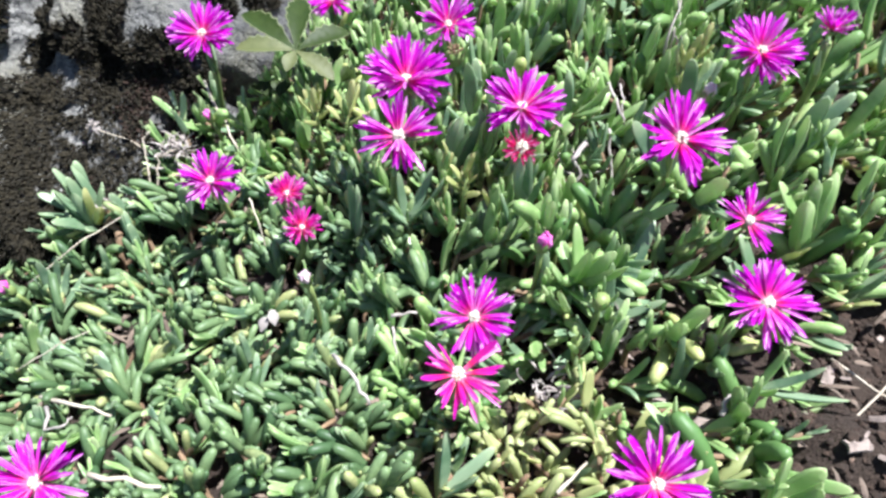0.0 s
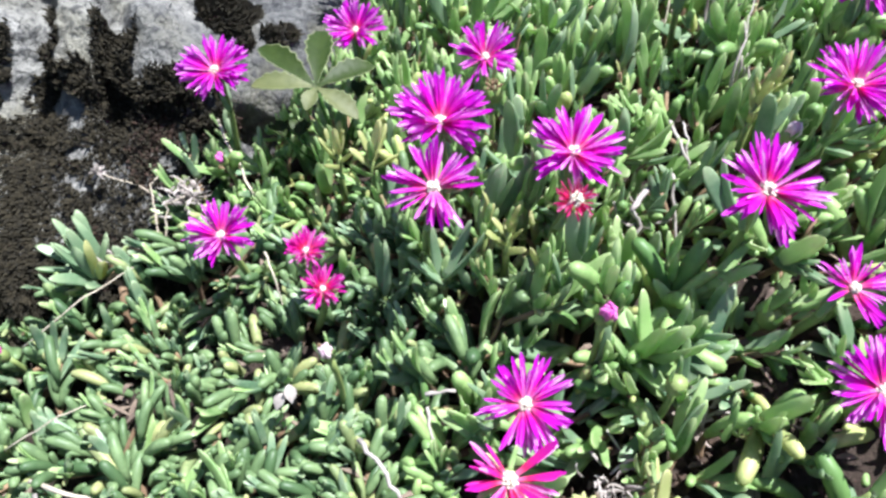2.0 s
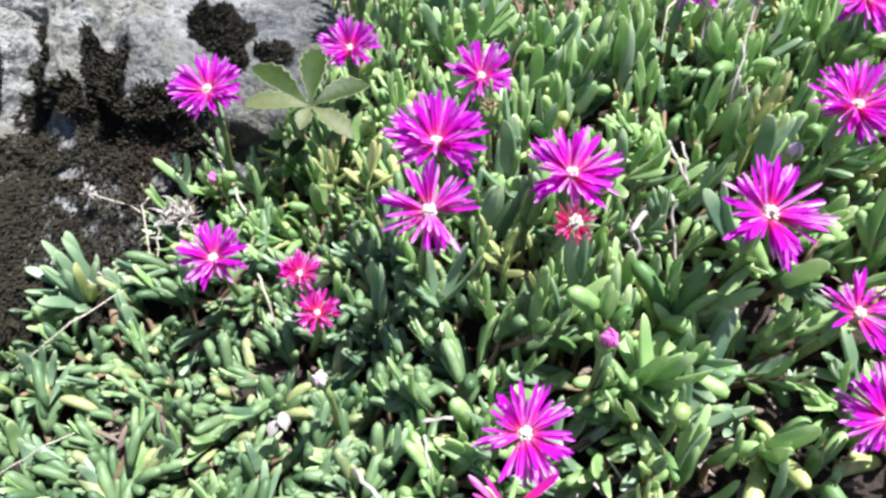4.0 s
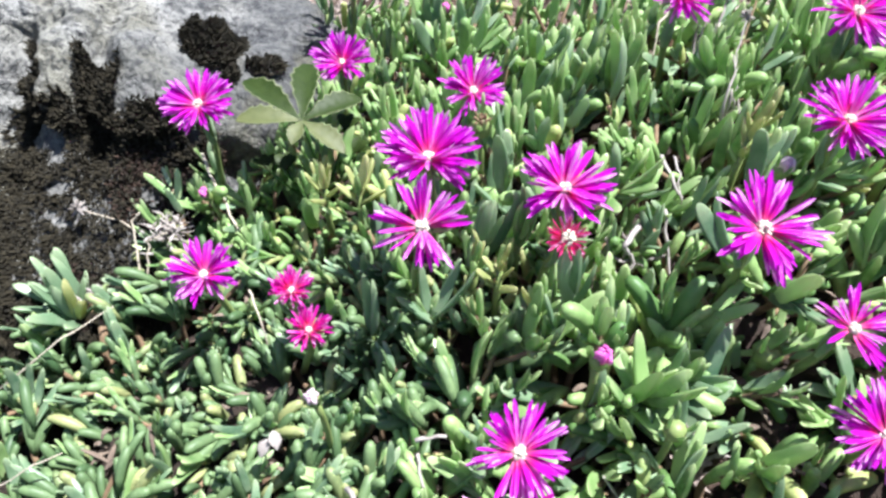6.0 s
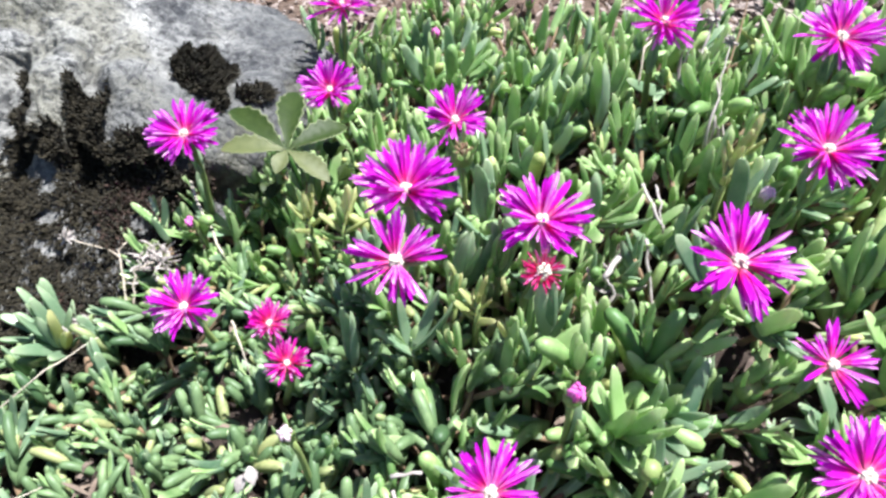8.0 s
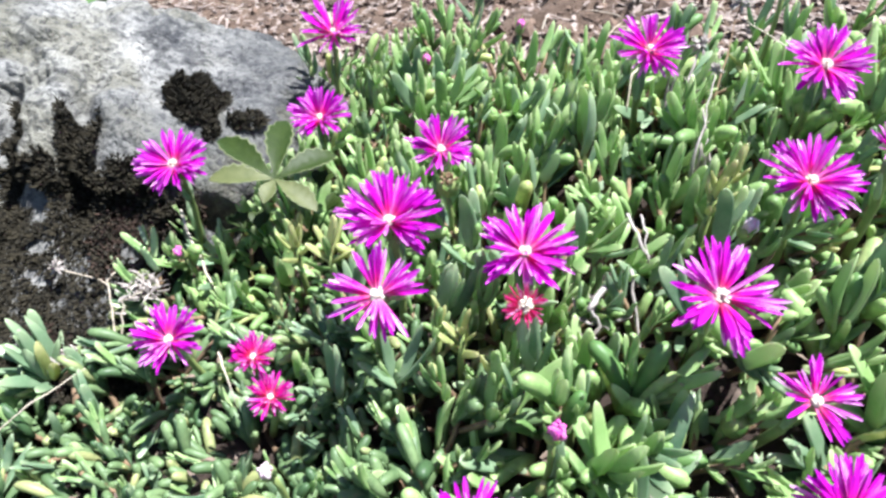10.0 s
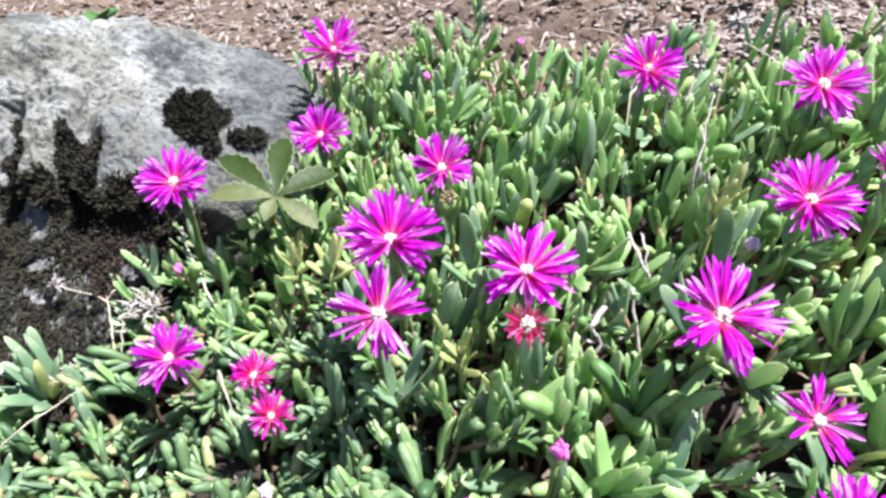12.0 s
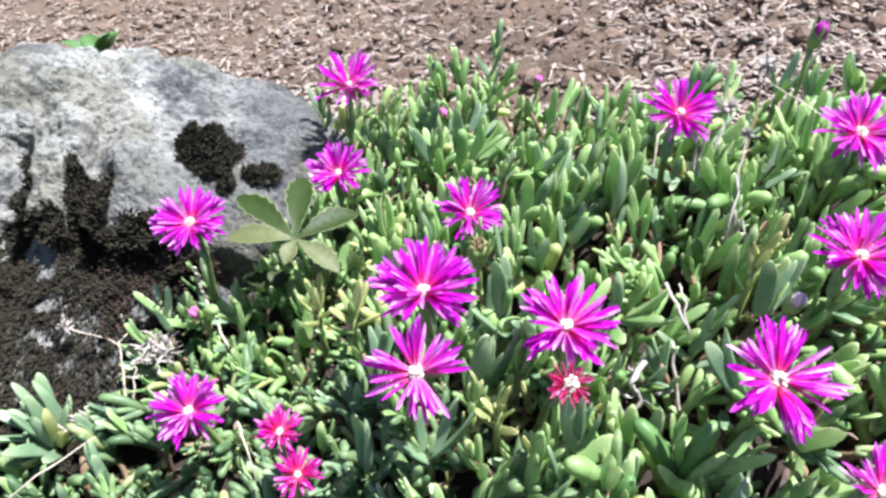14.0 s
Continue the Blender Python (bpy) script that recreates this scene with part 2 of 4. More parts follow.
def head_height(x, y):
    """The level of the open flowers."""
    return 0.062 + 0.267 * x + 0.071 * y


FLOWERS = [
    # place, lean, sideways, radius, bowl, petals, kind, ragged, bare
    ((-0.207, 0.123, 0.031), 21, 0, 0.0225, 25, 50, "magenta", 0.10, ()),
    ((-0.063, 0.023, 0.069), 11, 2, 0.0235, 31, 46, "magenta", 0.13, ((250, 290),)),
    ((-0.065, -0.025, 0.070), 27, -4, 0.0218, 21, 30, "magenta", 0.24, ((300, 345), (215, 240))),
    ((0.000, 0.000, 0.070), 15, 4, 0.0215, 28, 38, "magenta", 0.20, ((20, 50),)),
    ((0.071, -0.044, 0.088), 25, 6, 0.0232, 18, 36, "magenta", 0.26, ((290, 330),)),
    ((0.120, 0.008, 0.103), 17, 2, 0.0205, 25, 40, "magenta", 0.15, ()),
    ((-0.179, -0.001, 0.011), 14, -2, 0.0182, 29, 32, "magenta", 0.18, ()),
    ((-0.130, -0.020, 0.021), 12, 14, 0.0104, 34, 34, "crimson", 0.22, ()),
    ((-0.121, -0.035, 0.009), 14, 10, 0.0106, 34, 32, "crimson", 0.22, ()),
    ((0.101, -0.079, 0.069), 20, 8, 0.0160, 22, 18, "magenta", 0.30, ((200, 250), (350, 360))),
    ((0.103, -0.117, 0.056), 22, 6, 0.0215, 18, 42, "magenta", 0.20, ()),
    ((-0.027, -0.114, 0.037), 24, 6, 0.0190, 22, 30, "magenta", 0.20, ((205, 235),)),
    ((-0.035, -0.147, 0.041), 20, 6, 0.0210, 22, 17, "crimson", 0.32, ((40, 120),)),
    ((-0.039, 0.089, 0.064), 22, 2, 0.0178, 33, 34, "magenta", 0.18, ()),
    ((-0.126, 0.192, 0.019), 20, 0, 0.0205, 32, 38, "magenta", 0.14, ()),
    ((0.079, 0.135, 0.098), 28, 2, 0.0195, 31, 36, "magenta", 0.20, ()),
    ((0.160, 0.099, 0.107), 27, 4, 0.0222, 21, 38, "magenta", 0.22, ()),
    ((-0.126, 0.289, 0.035), 16, 0, 0.0250, 36, 22, "magenta", 0.34, ()),
    ((0.036, -0.201, 0.057), 18, 2, 0.0190, 25, 40, "magenta", 0.20, ()),
    ((-0.226, -0.176, -0.012), 14, -4, 0.0220, 24, 28, "magenta", 0.26, ()),
    ((0.163, 0.026, 0.106), 6, -6, 0.0085, 58, 26, "magenta", 0.20, ()),
    ((-0.002, -0.029, 0.067), 34, 0, 0.0090, 34, 30, "red", 0.24, ()),
]


def canopy_height(x, y):
    """The level that the leaf tips reach; it follows the flowers near by."""
    left = min(1.0, max(0.0, (0.04 - x) / 0.14))
    back = min(1.0, max(0.0, (y - 0.12) / 0.2)) * min(1.0, max(0.3, (x + 0.08) / 0.1))
    total, weight, dip = 0.0, 0.4, 0.0
    for (a, b, c), *_ in FLOWERS:
        d = math.hypot(x - a, y - b)
        if d < 0.13:
            w = math.exp(-((d / 0.045) ** 2))
            total += w * (c - head_height(a, b))
            weight += w
            near = math.hypot(x - a, (y - b) * 0.75 + 0.006)
            dip = max(dip, 0.016 * math.exp(-((near / 0.017) ** 2)))
    return head_height(x, y) + total / weight - 0.024 - 0.012 * left - 0.036 * back - dip - 0.020 * min(1.0, max(0.0, (x - 0.10) / 0.08)) * min(1.0, max(0.0, (y - 0.13) / 0.06))


# ---- ground ----
def spread(dense_from, dense_to, step, far):
    row = list(np.arange(dense_from, dense_to + 1e-6, step))
    d = step
    while row[-1] < far:
        d *= 1.45
        row.append(row[-1] + d)
    d = step
    while row[0] > -far:
        d *= 1.45
        row.insert(0, row[0] - d)
    return row


def rough_soil(x, y):
    v = Vector((x, y, 0.3))
    near = 1.0 / (1.0 + max(0.0, math.hypot(x, y - 0.2) - 0.9) * 2)
    lump = 0.014 * noise.noise(v * 14) + 0.012 * noise.noise(v * 42) + 0.006 * abs(noise.noise(v * 95))
    return soil_height(x, y) + lump * near


xs, ys = spread(-0.75, 0.5, 0.0055, 300), spread(-0.35, 0.95, 0.0055, 300)
verts = [(x, y, rough_soil(x, y)) for y in ys for x in xs]
W = len(xs)
faces = [(j * W + i, j * W + i + 1, (j + 1) * W + i + 1, (j + 1) * W + i) for j in range(len(ys) - 1) for i in range(W - 1)]
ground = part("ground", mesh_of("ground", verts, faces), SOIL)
tagged(ground, "dry reddish brown garden soil with crumbs and litter", "ground", kind="structure")

# ---- boulder ----
ROCK_C, ROCK_R = Vector((-0.345, 0.275, -0.065)), Vector((0.226, 0.143, 0.104))


def rock_point(d):
    """The boulder's surface along the unit direction d."""
    e = 3.3 + 2.0 * min(1.0, max(0.0, -d.y * 1.6))
    s = (abs(d.x / ROCK_R.x) ** e + abs(d.y / ROCK_R.y) ** e + abs(d.z / ROCK_R.z) ** e) ** (-1 / e)
    p = d * s
    w = p + ROCK_C
    if d.y < 0:
        p.y += 0.026 * min(1.0, -d.y * 1.5) * min(1.0, max(0.0, (p.z + 0.02) / 0.05))
        low = min(1.0, max(0.0, (0.056 - p.z) / 0.055))
        p.y -= 0.115 * low * low * (3 - 2 * low) * min(1.0, -d.y * 1.5) * min(1.0, max(0.25, (-0.185 - w.x) / 0.05))
    p.z -= 0.45 * max(0.0, w.x + 0.285) * max(0.0, min(1.0, (p.z + 0.06) / 0.1))
    p.z -= 0.012 * math.exp(-((w.x + 0.25) / 0.09) ** 2) * min(1.0, max(0.0, (p.z + 0.02) / 0.08))
    for bx, by, wide, high in ((-0.185, 0.225, 0.045, 0.020), (-0.152, 0.300, 0.045, 0.034)):
        p.z += high * math.exp(-(((w.x - bx) / wide) ** 2 + ((w.y - by) / wide) ** 2)) * min(1.0, max(0.0, (p.z + 0.06) / 0.06))
    amount = 0.020 * noise.noise(w * 9 + Vector((3, 1, 2))) + 0.012 * noise.noise(w * 24) + 0.007 * noise.noise(w * 60) + 0.0045 * abs(noise.noise(w * 110)) + 0.0035 * noise.noise(w * 190)
    # upright clefts in the near face
    if d.y < 0:
        for cx, depth, width in ((-0.297, 0.022, 0.012), (-0.358, 0.028, 0.018)):
            amount -= depth * math.exp(-((w.x - cx - 0.012 * noise.noise(w * 20)) / width) ** 2) * min(1.0, -d.y * 1.6)
    return ROCK_C + p + d * amount


def boulder_mesh():
    bm = bmesh.new()
    bmesh.ops.create_icosphere(bm, subdivisions=7, radius=1)
    for v in bm.verts:
        v.co = rock_point(v.co.normalized())
    mesh = bpy.data.meshes.new("boulder")
    bm.to_mesh(mesh)
    bm.free()
    return smooth(mesh)


boulder = part("boulder", boulder_mesh(), STONE)
tagged(boulder, "large grey lichened boulder with mossy front, half sunk in soil", "rock")

# ---- moss on the boulder ----
def tuft_into(verts, faces, p, n, length, width):
    """A little moss shoot: a leaning three-sided spike with a kink."""
    a, b = frame_of(n)
    lean = (n + a * random.uniform(-0.7, 0.7) + b * random.uniform(-0.7, 0.7)).normalized()
    s = len(verts)
    for k in range(3):
        w = 2.1 * k + random.random()
        verts.append(p + (a * math.cos(w) + b * math.sin(w)) * width * 0.6 - n * 0.001)
    for k in range(3):
        w = 2.1 * k + random.random()
        verts.append(p + lean * length * 0.55 + (a * math.cos(w) + b * math.sin(w)) * width)
    verts.append(p + (lean + n * 0.3 + a * random.uniform(-0.4, 0.4)).normalized() * length)
    for k in range(3):
        r = (k + 1) % 3
        faces.append((s + k, s + r, s + 3 + r, s + 3 + k))
        faces.append((s + 3 + k, s + 3 + r, s + 6))


def moss_patch(name, inside, count, low, high, material, label, swell):
    """Moss shoots on the boulder; swell(p) is the thickness of the cushion that they stand on."""
    verts, faces, tries = [], [], 0
    made = 0
    while made < count and tries < count * 60:
        tries += 1
        d = Vector((random.gauss(0, 1), random.gauss(0, 1), random.gauss(0, 1))).normalized()
        p = rock_point(d)
        if p.z < soil_height(p.x, p.y) - 0.02 or not inside(p):
            continue
        n = (d + Vector((0, -0.15, 0.45))).normalized()
        thick = swell(p)
        for _ in range(2 if thick > 0.004 else 1):
            tuft_into(verts, faces, p + n * (thick * random.uniform(0.35, 1.0)), n, random.uniform(low, high), random.uniform(0.0005, 0.0011))
        made += 1
    ob = part(name, mesh_of(name, verts, faces, False), material)
    return tagged(ob, label, "moss", kind="stuff")


def lumps(p):
    return 0.014 * max(0.0, 0.30 + noise.noise(p * 48) + 0.4 * noise.noise(p * 110))


def front_moss(p):
    edge = 0.012 * noise.noise(p * 30) + 0.020 * noise.noise(p * 11)
    top = (0.038 if p.x > -0.312 else 0.012) + 0.10 * max(-0.04, min(0.0, p.x + 0.20)) + edge
    if abs(p.x + 0.298) < 0.009:
        top = 0.020 + edge * 0.4
    if p.x < -0.338:
        top = 0.050 + edge
    if p.x > -0.216:
        top = -0.065 + edge
    return p.y < 0.168 + 0.5 * edge + (0.03 if abs(p.x + 0.298) < 0.014 or p.x < -0.338 else 0.0) and p.z < top and noise.noise(p * 26 + Vector((5, 5, 5))) + 0.35 * noise.noise(p * 75) > -0.36


def cushion_depth(p):
    """How far inside the two cushions on top a point lies: 1 in the middle, 0 at the edge."""
    q = Vector((((p.x + 0.231) + 0.34 * (p.y - 0.242)) / 0.024, (p.y - 0.243) / 0.042, 0))
    r = Vector(((p.x + 0.192) / 0.014, (p.y - 0.222) / 0.011, 0))
    return 1.0 - min(q.length, r.length) + 0.45 * noise.noise(p * 50)


def cushion_moss(p):
    return p.z > -0.05 and cushion_depth(p) > 0


def cushion_swell(p):
    return 0.013 * math.sqrt(min(1.0, max(0.0, cushion_depth(p)))) * (0.8 + 0.5 * noise.noise(p * 90))


moss_patch("moss", front_moss, 42000, 0.003, 0.009, MOSS, "dark blackish brown moss carpet on the boulder's face", lumps)
moss_patch("moss", lambda p: front_moss(p) and p.x > -0.30 and p.z < -0.02 and noise.noise(p * 18) > 0.0, 3600, 0.004, 0.009, MOSS_RED, "rusty brown dried moss on the boulder's foot", lumps)
moss_patch("moss", cushion_moss, 6500, 0.003, 0.008, MOSS, "dark moss cushion on top of the boulder", cushion_swell)


def ground_moss(count, material, label, seed):
    rng = random.Random(seed)
    verts, faces, made = [], [], 0
    while made < count:
        x, y = rng.uniform(-0.48, -0.262), rng.uniform(-0.03, 0.15)
        thick = noise.noise(Vector((x, y, seed * 0.37)) * 28)
        if x + 0.255 > 0.5 * (y - 0.06) or thick < -0.15:
            continue
        p = Vector((x, y, rough_soil(x, y) - 0.001))
        p.z += lumps(p) * rng.uniform(0.3, 1.0)
        tuft_into(verts, faces, p, Vector((0, -0.1, 1)).normalized(), rng.uniform(0.003, 0.009), rng.uniform(0.0008, 0.0017))
        made += 1
    return tagged(part("moss", mesh_of("moss", verts, faces, False), material), label, "moss", kind="stuff")


ground_moss(6000, MOSS, "dark moss on the soil below the boulder", 3)
ground_moss(2600, MOSS_RED, "rusty dried moss on the soil below the boulder", 4)


# ---- fleshy leaves ----
LEAF_RING = ((0.50, -0.66), (0.40, 0.0), (0.50, 0.66), (0.36, 0.98), (0.08, 0.96), (-0.66, 0.24), (-0.88, 0.0), (-0.66, -0.24), (0.08, -0.96), (0.36, -0.98))


def leaf_mesh(name, width, bend, flat, blunt, material):
    """A fleshy leaf of length 1 along z: flat above (+x), keeled below, tapering to a blunt tip; it bends towards +x."""
    verts, faces = [], []
    rows = (0.0, 0.12, 0.30, 0.50, 0.70, 0.86, 0.95, 1.0)
    n = len(LEAF_RING)
    for u in rows:
        grow = 0.62 + 0.38 * math.sin(min(1.0, u / 0.36) * math.pi / 2) - max(0.0, u - 0.36) * blunt
        close = math.sqrt(max(0.02, 1 - ((u - 0.80) / 0.20) ** 2)) if u > 0.80 else 1.0
        r = width * grow * close
        wave = 0.02 * math.sin(5 * u + 9 * width * 100)
        for a, b in LEAF_RING:
            verts.append((bend * u * u + a * r * flat, b * r + wave * width * 4, u * (1 - 0.25 * bend * bend * u) + (0.02 * a if u > 0.9 else 0)))
    for i in range(len(rows) - 1):
        for k in range(n):
            q, r = i * n, (k + 1) % n
            faces.append((q + k, q + r, q + n + r, q + n + k))
    faces.append(tuple(reversed(range(n))))
    faces.append(tuple((len(rows) - 1) * n + k for k in range(n)))
    mesh = mesh_of(name, verts, faces)
    mesh.materials.append(material)
    return mesh


random.seed(4)
LEAVES = {}
for key, material in (("green", GREEN), ("blue", BLUE), ("yellow", YELLOW)):
    LEAVES[key] = [leaf_mesh("leaf", random.uniform(0.088, 0.124) * (1.10 if key == "blue" else 1.22 if key == "yellow" else 1.0) * random.uniform(0.88, 1.12), random.uniform(-0.10, 0.36), random.uniform(0.62, 1.0), random.uniform(0.25, 0.75), material) for _ in range(9)]
BROAD = [leaf_mesh("leaf", random.uniform(0.112, 0.138), random.uniform(0.05, 0.30), random.uniform(0.5, 0.7), random.uniform(0.45, 0.8), material) for material in (BLUE, BLUE, GREEN, BLUE)]
LONG = [leaf_mesh("leaf", random.uniform(0.078, 0.094), random.uniform(0.08, 0.25), 0.75, random.uniform(0.5, 0.8), BLUE) for _ in range(4)]


def leaf_pose(base, direction, length, spin=None):
    """Stands a leaf on base; it bends upwards."""
    d = direction.normalized()
    up = Vector((0, 0, 1))
    x = up - d * up.dot(d)
    if x.length < 0.15:
        x = frame_of(d)[0]
    x.normalize()
    y = d.cross(x)
    m = Matrix((x, y, d)).transposed().to_4x4()
    m = m @ Matrix.Rotation(random.gauss(0, 0.5) if spin is None else spin, 4, "Z")
    return Matrix.Translation(base) @ m @ Matrix.Diagonal((length, length, length, 1))


PLANT_EDGE = [(-0.37, -0.30), (-0.37, 0.0), (-0.335, 0.010), (-0.300, 0.020), (-0.268, 0.034), (-0.240, 0.096), (-0.216, 0.140), (-0.188, 0.146),
              (-0.166, 0.195), (-0.140, 0.262), (-0.146, 0.325), (-0.106, 0.340), (-0.051, 0.350), (0.000, 0.312), (0.030, 0.252), (0.085, 0.232),
              (0.14, 0.235), (0.199, 0.238), (0.30, 0.215), (0.36, 0.15), (0.36, -0.02), (0.178, -0.072), (0.150, -0.100), (0.122, -0.130), (0.108, -0.165), (0.085, -0.30)]
GAPS = [(0.051, -0.098, 0.021), (0.066, -0.130, 0.020), (0.050, -0.144, 0.013), (0.098, -0.077, 0.015), (0.008, -0.093, 0.012), (0.011, -0.122, 0.015), (0.082, -0.091, 0.013),
        (0.059, -0.080, 0.011), (0.050, -0.028, 0.013), (0.036, -0.022, 0.012), (0.064, 0.005, 0.010), (-0.012, 0.112, 0.009), (-0.141, 0.152, 0.012), (0.116, -0.064, 0.012),
        (-0.262, 0.042, 0.026), (-0.268, 0.016, 0.014), (-0.237, 0.066, 0.015), (-0.266, 0.002, 0.016), (-0.256, -0.012, 0.010)]


def inside_edge(x, y):
    hit = False
    for (x0, y0), (x1, y1) in zip(PLANT_EDGE, PLANT_EDGE[1:] + PLANT_EDGE[:1]):
        if (y0 > y) != (y1 > y) and x < (x1 - x0) * (y - y0) / (y1 - y0) + x0:
            hit = not hit
    return hit


def grows(x, y):
    return inside_edge(x, y) and all(math.hypot(x - a, y - b) > r * (0.95 if a < -0.1 else 0.82) for a, b, r in GAPS)


YELLOW_SPOTS = [(-0.135, 0.085, 0.030), (-0.040, -0.015, 0.022), (0.090, 0.020, 0.020), (-0.255, -0.20, 0.03)]


def tint_at(x, y):
    if math.hypot((x - 0.016) / 0.052, (y + 0.178) / 0.045) < 1 and random.random() < 0.88:
        return "yellow"
    for a, b, r in YELLOW_SPOTS:
        if math.hypot(x - a, y - b) < r and random.random() < 0.55:
            return "yellow"
    blue = (0.66 if x < -0.08 and y < 0.05 else 0.28) + 0.25 * noise.noise(Vector((x, y, 0)) * 12)
    return "blue" if random.random() < blue else ("yellow" if random.random() < (0.012 if in_mat(x, y) else 0.07) else "green")


def in_mat(x, y):
    """The dense low part of the bed."""
    return x < -0.05 and y < 0.075


def in_pale(x, y):
    """The yellowed stubby patch at the bed's near edge."""
    return math.hypot((x - 0.016) / 0.052, (y + 0.178) / 0.045) < 1


def shoot(plant, low, stems, foot, top, size):
    """A leafy shoot from foot to top: pairs of leaves, each pair turned square to the last."""
    foot, top = Vector(foot), Vector(top)
    side = Vector((random.uniform(-1, 1), random.uniform(-1, 1), 0)) * 0.006
    points = arc(foot, top, side, 5)
    tube_into(stems[0], stems[1], points, [0.0022, 0.0020, 0.0018, 0.0017, 0.0015, 0.0012], 5)
    axis = (top - points[3]).normalized()
    a, b = frame_of(axis)
    turn = random.uniform(0, math.pi)
    mat = in_mat(top.x, top.y)
    pairs = random.choice((4, 4, 5)) if mat else random.choice((3, 4, 4))
    if not mat:
        axis = (axis + Vector((random.gauss(0.06, 0.24), random.gauss(-0.04, 0.24), 0))).normalized()
        a, b = frame_of(axis)
    else:
        axis = (axis + Vector((random.gauss(-0.16, 0.22), random.gauss(0.24, 0.20), 0))).normalized()
        a, b = frame_of(axis)
    tint = tint_at(top.x, top.y)
    seen = -0.335 < top.x < 0.30 and top.y > -0.225
    for k in range(pairs):
        back = 0.010 * k * random.uniform(0.8, 1.2)
        base = top - axis * back if back < (top - points[3]).length else points[3].lerp(points[1], min(1.0, (back - (top - points[3]).length) / 0.03))
        w = turn + k * math.pi / 2 + random.gauss(0, 0.15)
        out = a * math.cos(w) + b * math.sin(w)
        open_angle = radians((6, 16, 28, 44, 62)[k] * (0.60 if mat else 1.0) + random.gauss(0, 8))
        length = min(0.028 if mat else 0.040, size * (0.66, 1.0, 1.12, 1.0, 0.95)[k] * random.uniform(0.8, 1.2))
        for s in (1, -1):
            d = axis * math.cos(open_angle) + out * (s * math.sin(open_angle))
            if random.random() < 0.06 * k:
                continue
            own = tint if random.random() < 0.8 else "green"
            if own == "yellow" and not in_pale(top.x, top.y):
                length *= 0.68
            if k < ((1 if random.random() < 0.45 else 2) if mat or in_pale(top.x, top.y) else (3 if random.random() < 0.7 else 2)) and seen:
                if random.random() < 0.12 and not mat:
                    length *= 0.8
                wide = own != "yellow" and not mat and k > 0 and random.random() < 0.15
                leaf = part("leaf", random.choice(BROAD if wide else LEAVES[own]), None, plant)
                leaf.matrix_parent_inverse = plant.matrix_world.inverted()
                leaf.matrix_basis = leaf_pose(base + d * 0.001, d, length)
            else:
                bend = Vector((0, 0, 1)) * (length * 0.12)
                pts = arc(base, base + d * length * 0.9, bend, 4)
                pts.append(pts[-1] + (pts[-1] - pts[-2]).normalized() * length * 0.07)
                tube_into(low[0], low[1], pts, [length * r * (0.94 if mat else 0.98) for r in (0.070, 0.105, 0.118, 0.116, 0.098, 0.045)], 7)
            # short young leaves in the axil
            if k in (1, 2, 3) and random.random() < (0.85 if mat else 0.55):
                young = length * random.uniform(0.35, 0.62)
                e = (axis + out * (s * 0.35) + Vector((random.gauss(0, 0.25), random.gauss(0, 0.25), 0))).normalized()
                start = base + d * 0.003
                tube_into(low[0], low[1], [start, start + e * young * 0.35, start + e * young * 0.7, start + e * young * 0.92, start + e * young], [young * r for r in (0.08, 0.115, 0.125, 0.11, 0.05)], 6)


def low_leaf_material(name, dark, light, aged):
    """The crowded lower leaves: each its own shade, a few yellowed."""
    m, nt, bsdf, tc = begin(name)
    island = nt.nodes.new("ShaderNodeNewGeometry")
    col = ramp(nt, island.outputs["Random Per Island"], [(0.0, dark), (0.6, light), (0.86, light), (0.93, aged), (1.0, aged)])
    blotch = noise_of(nt, tc.outputs["Object"], 160, 3)
    col = mixed(nt, ramp(nt, blotch, [(0.35, (0.5, 0.5, 0.5)), (0.65, (0, 0, 0))]), col, dark)
    nt.links.new(col, bsdf.inputs["Base Color"])
    bsdf.inputs["Roughness"].default_value = 0.48
    bump(nt, bsdf, noise_of(nt, tc.outputs["Object"], 700, 2), 0.15, 0.0006)
    translucent(nt, bsdf, col, 0.3)
    return m


LOW_LEAF = low_leaf_material("leaf_low", (0.100, 0.210, 0.060), (0.41, 0.575, 0.22), (0.60, 0.62, 0.25))
PALE_LEAF = low_leaf_material("leaf_low_pale", (0.26, 0.31, 0.11), (0.48, 0.51, 0.24), (0.60, 0.57, 0.31))
MAT_LEAF = low_leaf_material("leaf_low_bluish", (0.058, 0.120, 0.048), (0.240, 0.345, 0.158), (0.46, 0.48, 0.21))


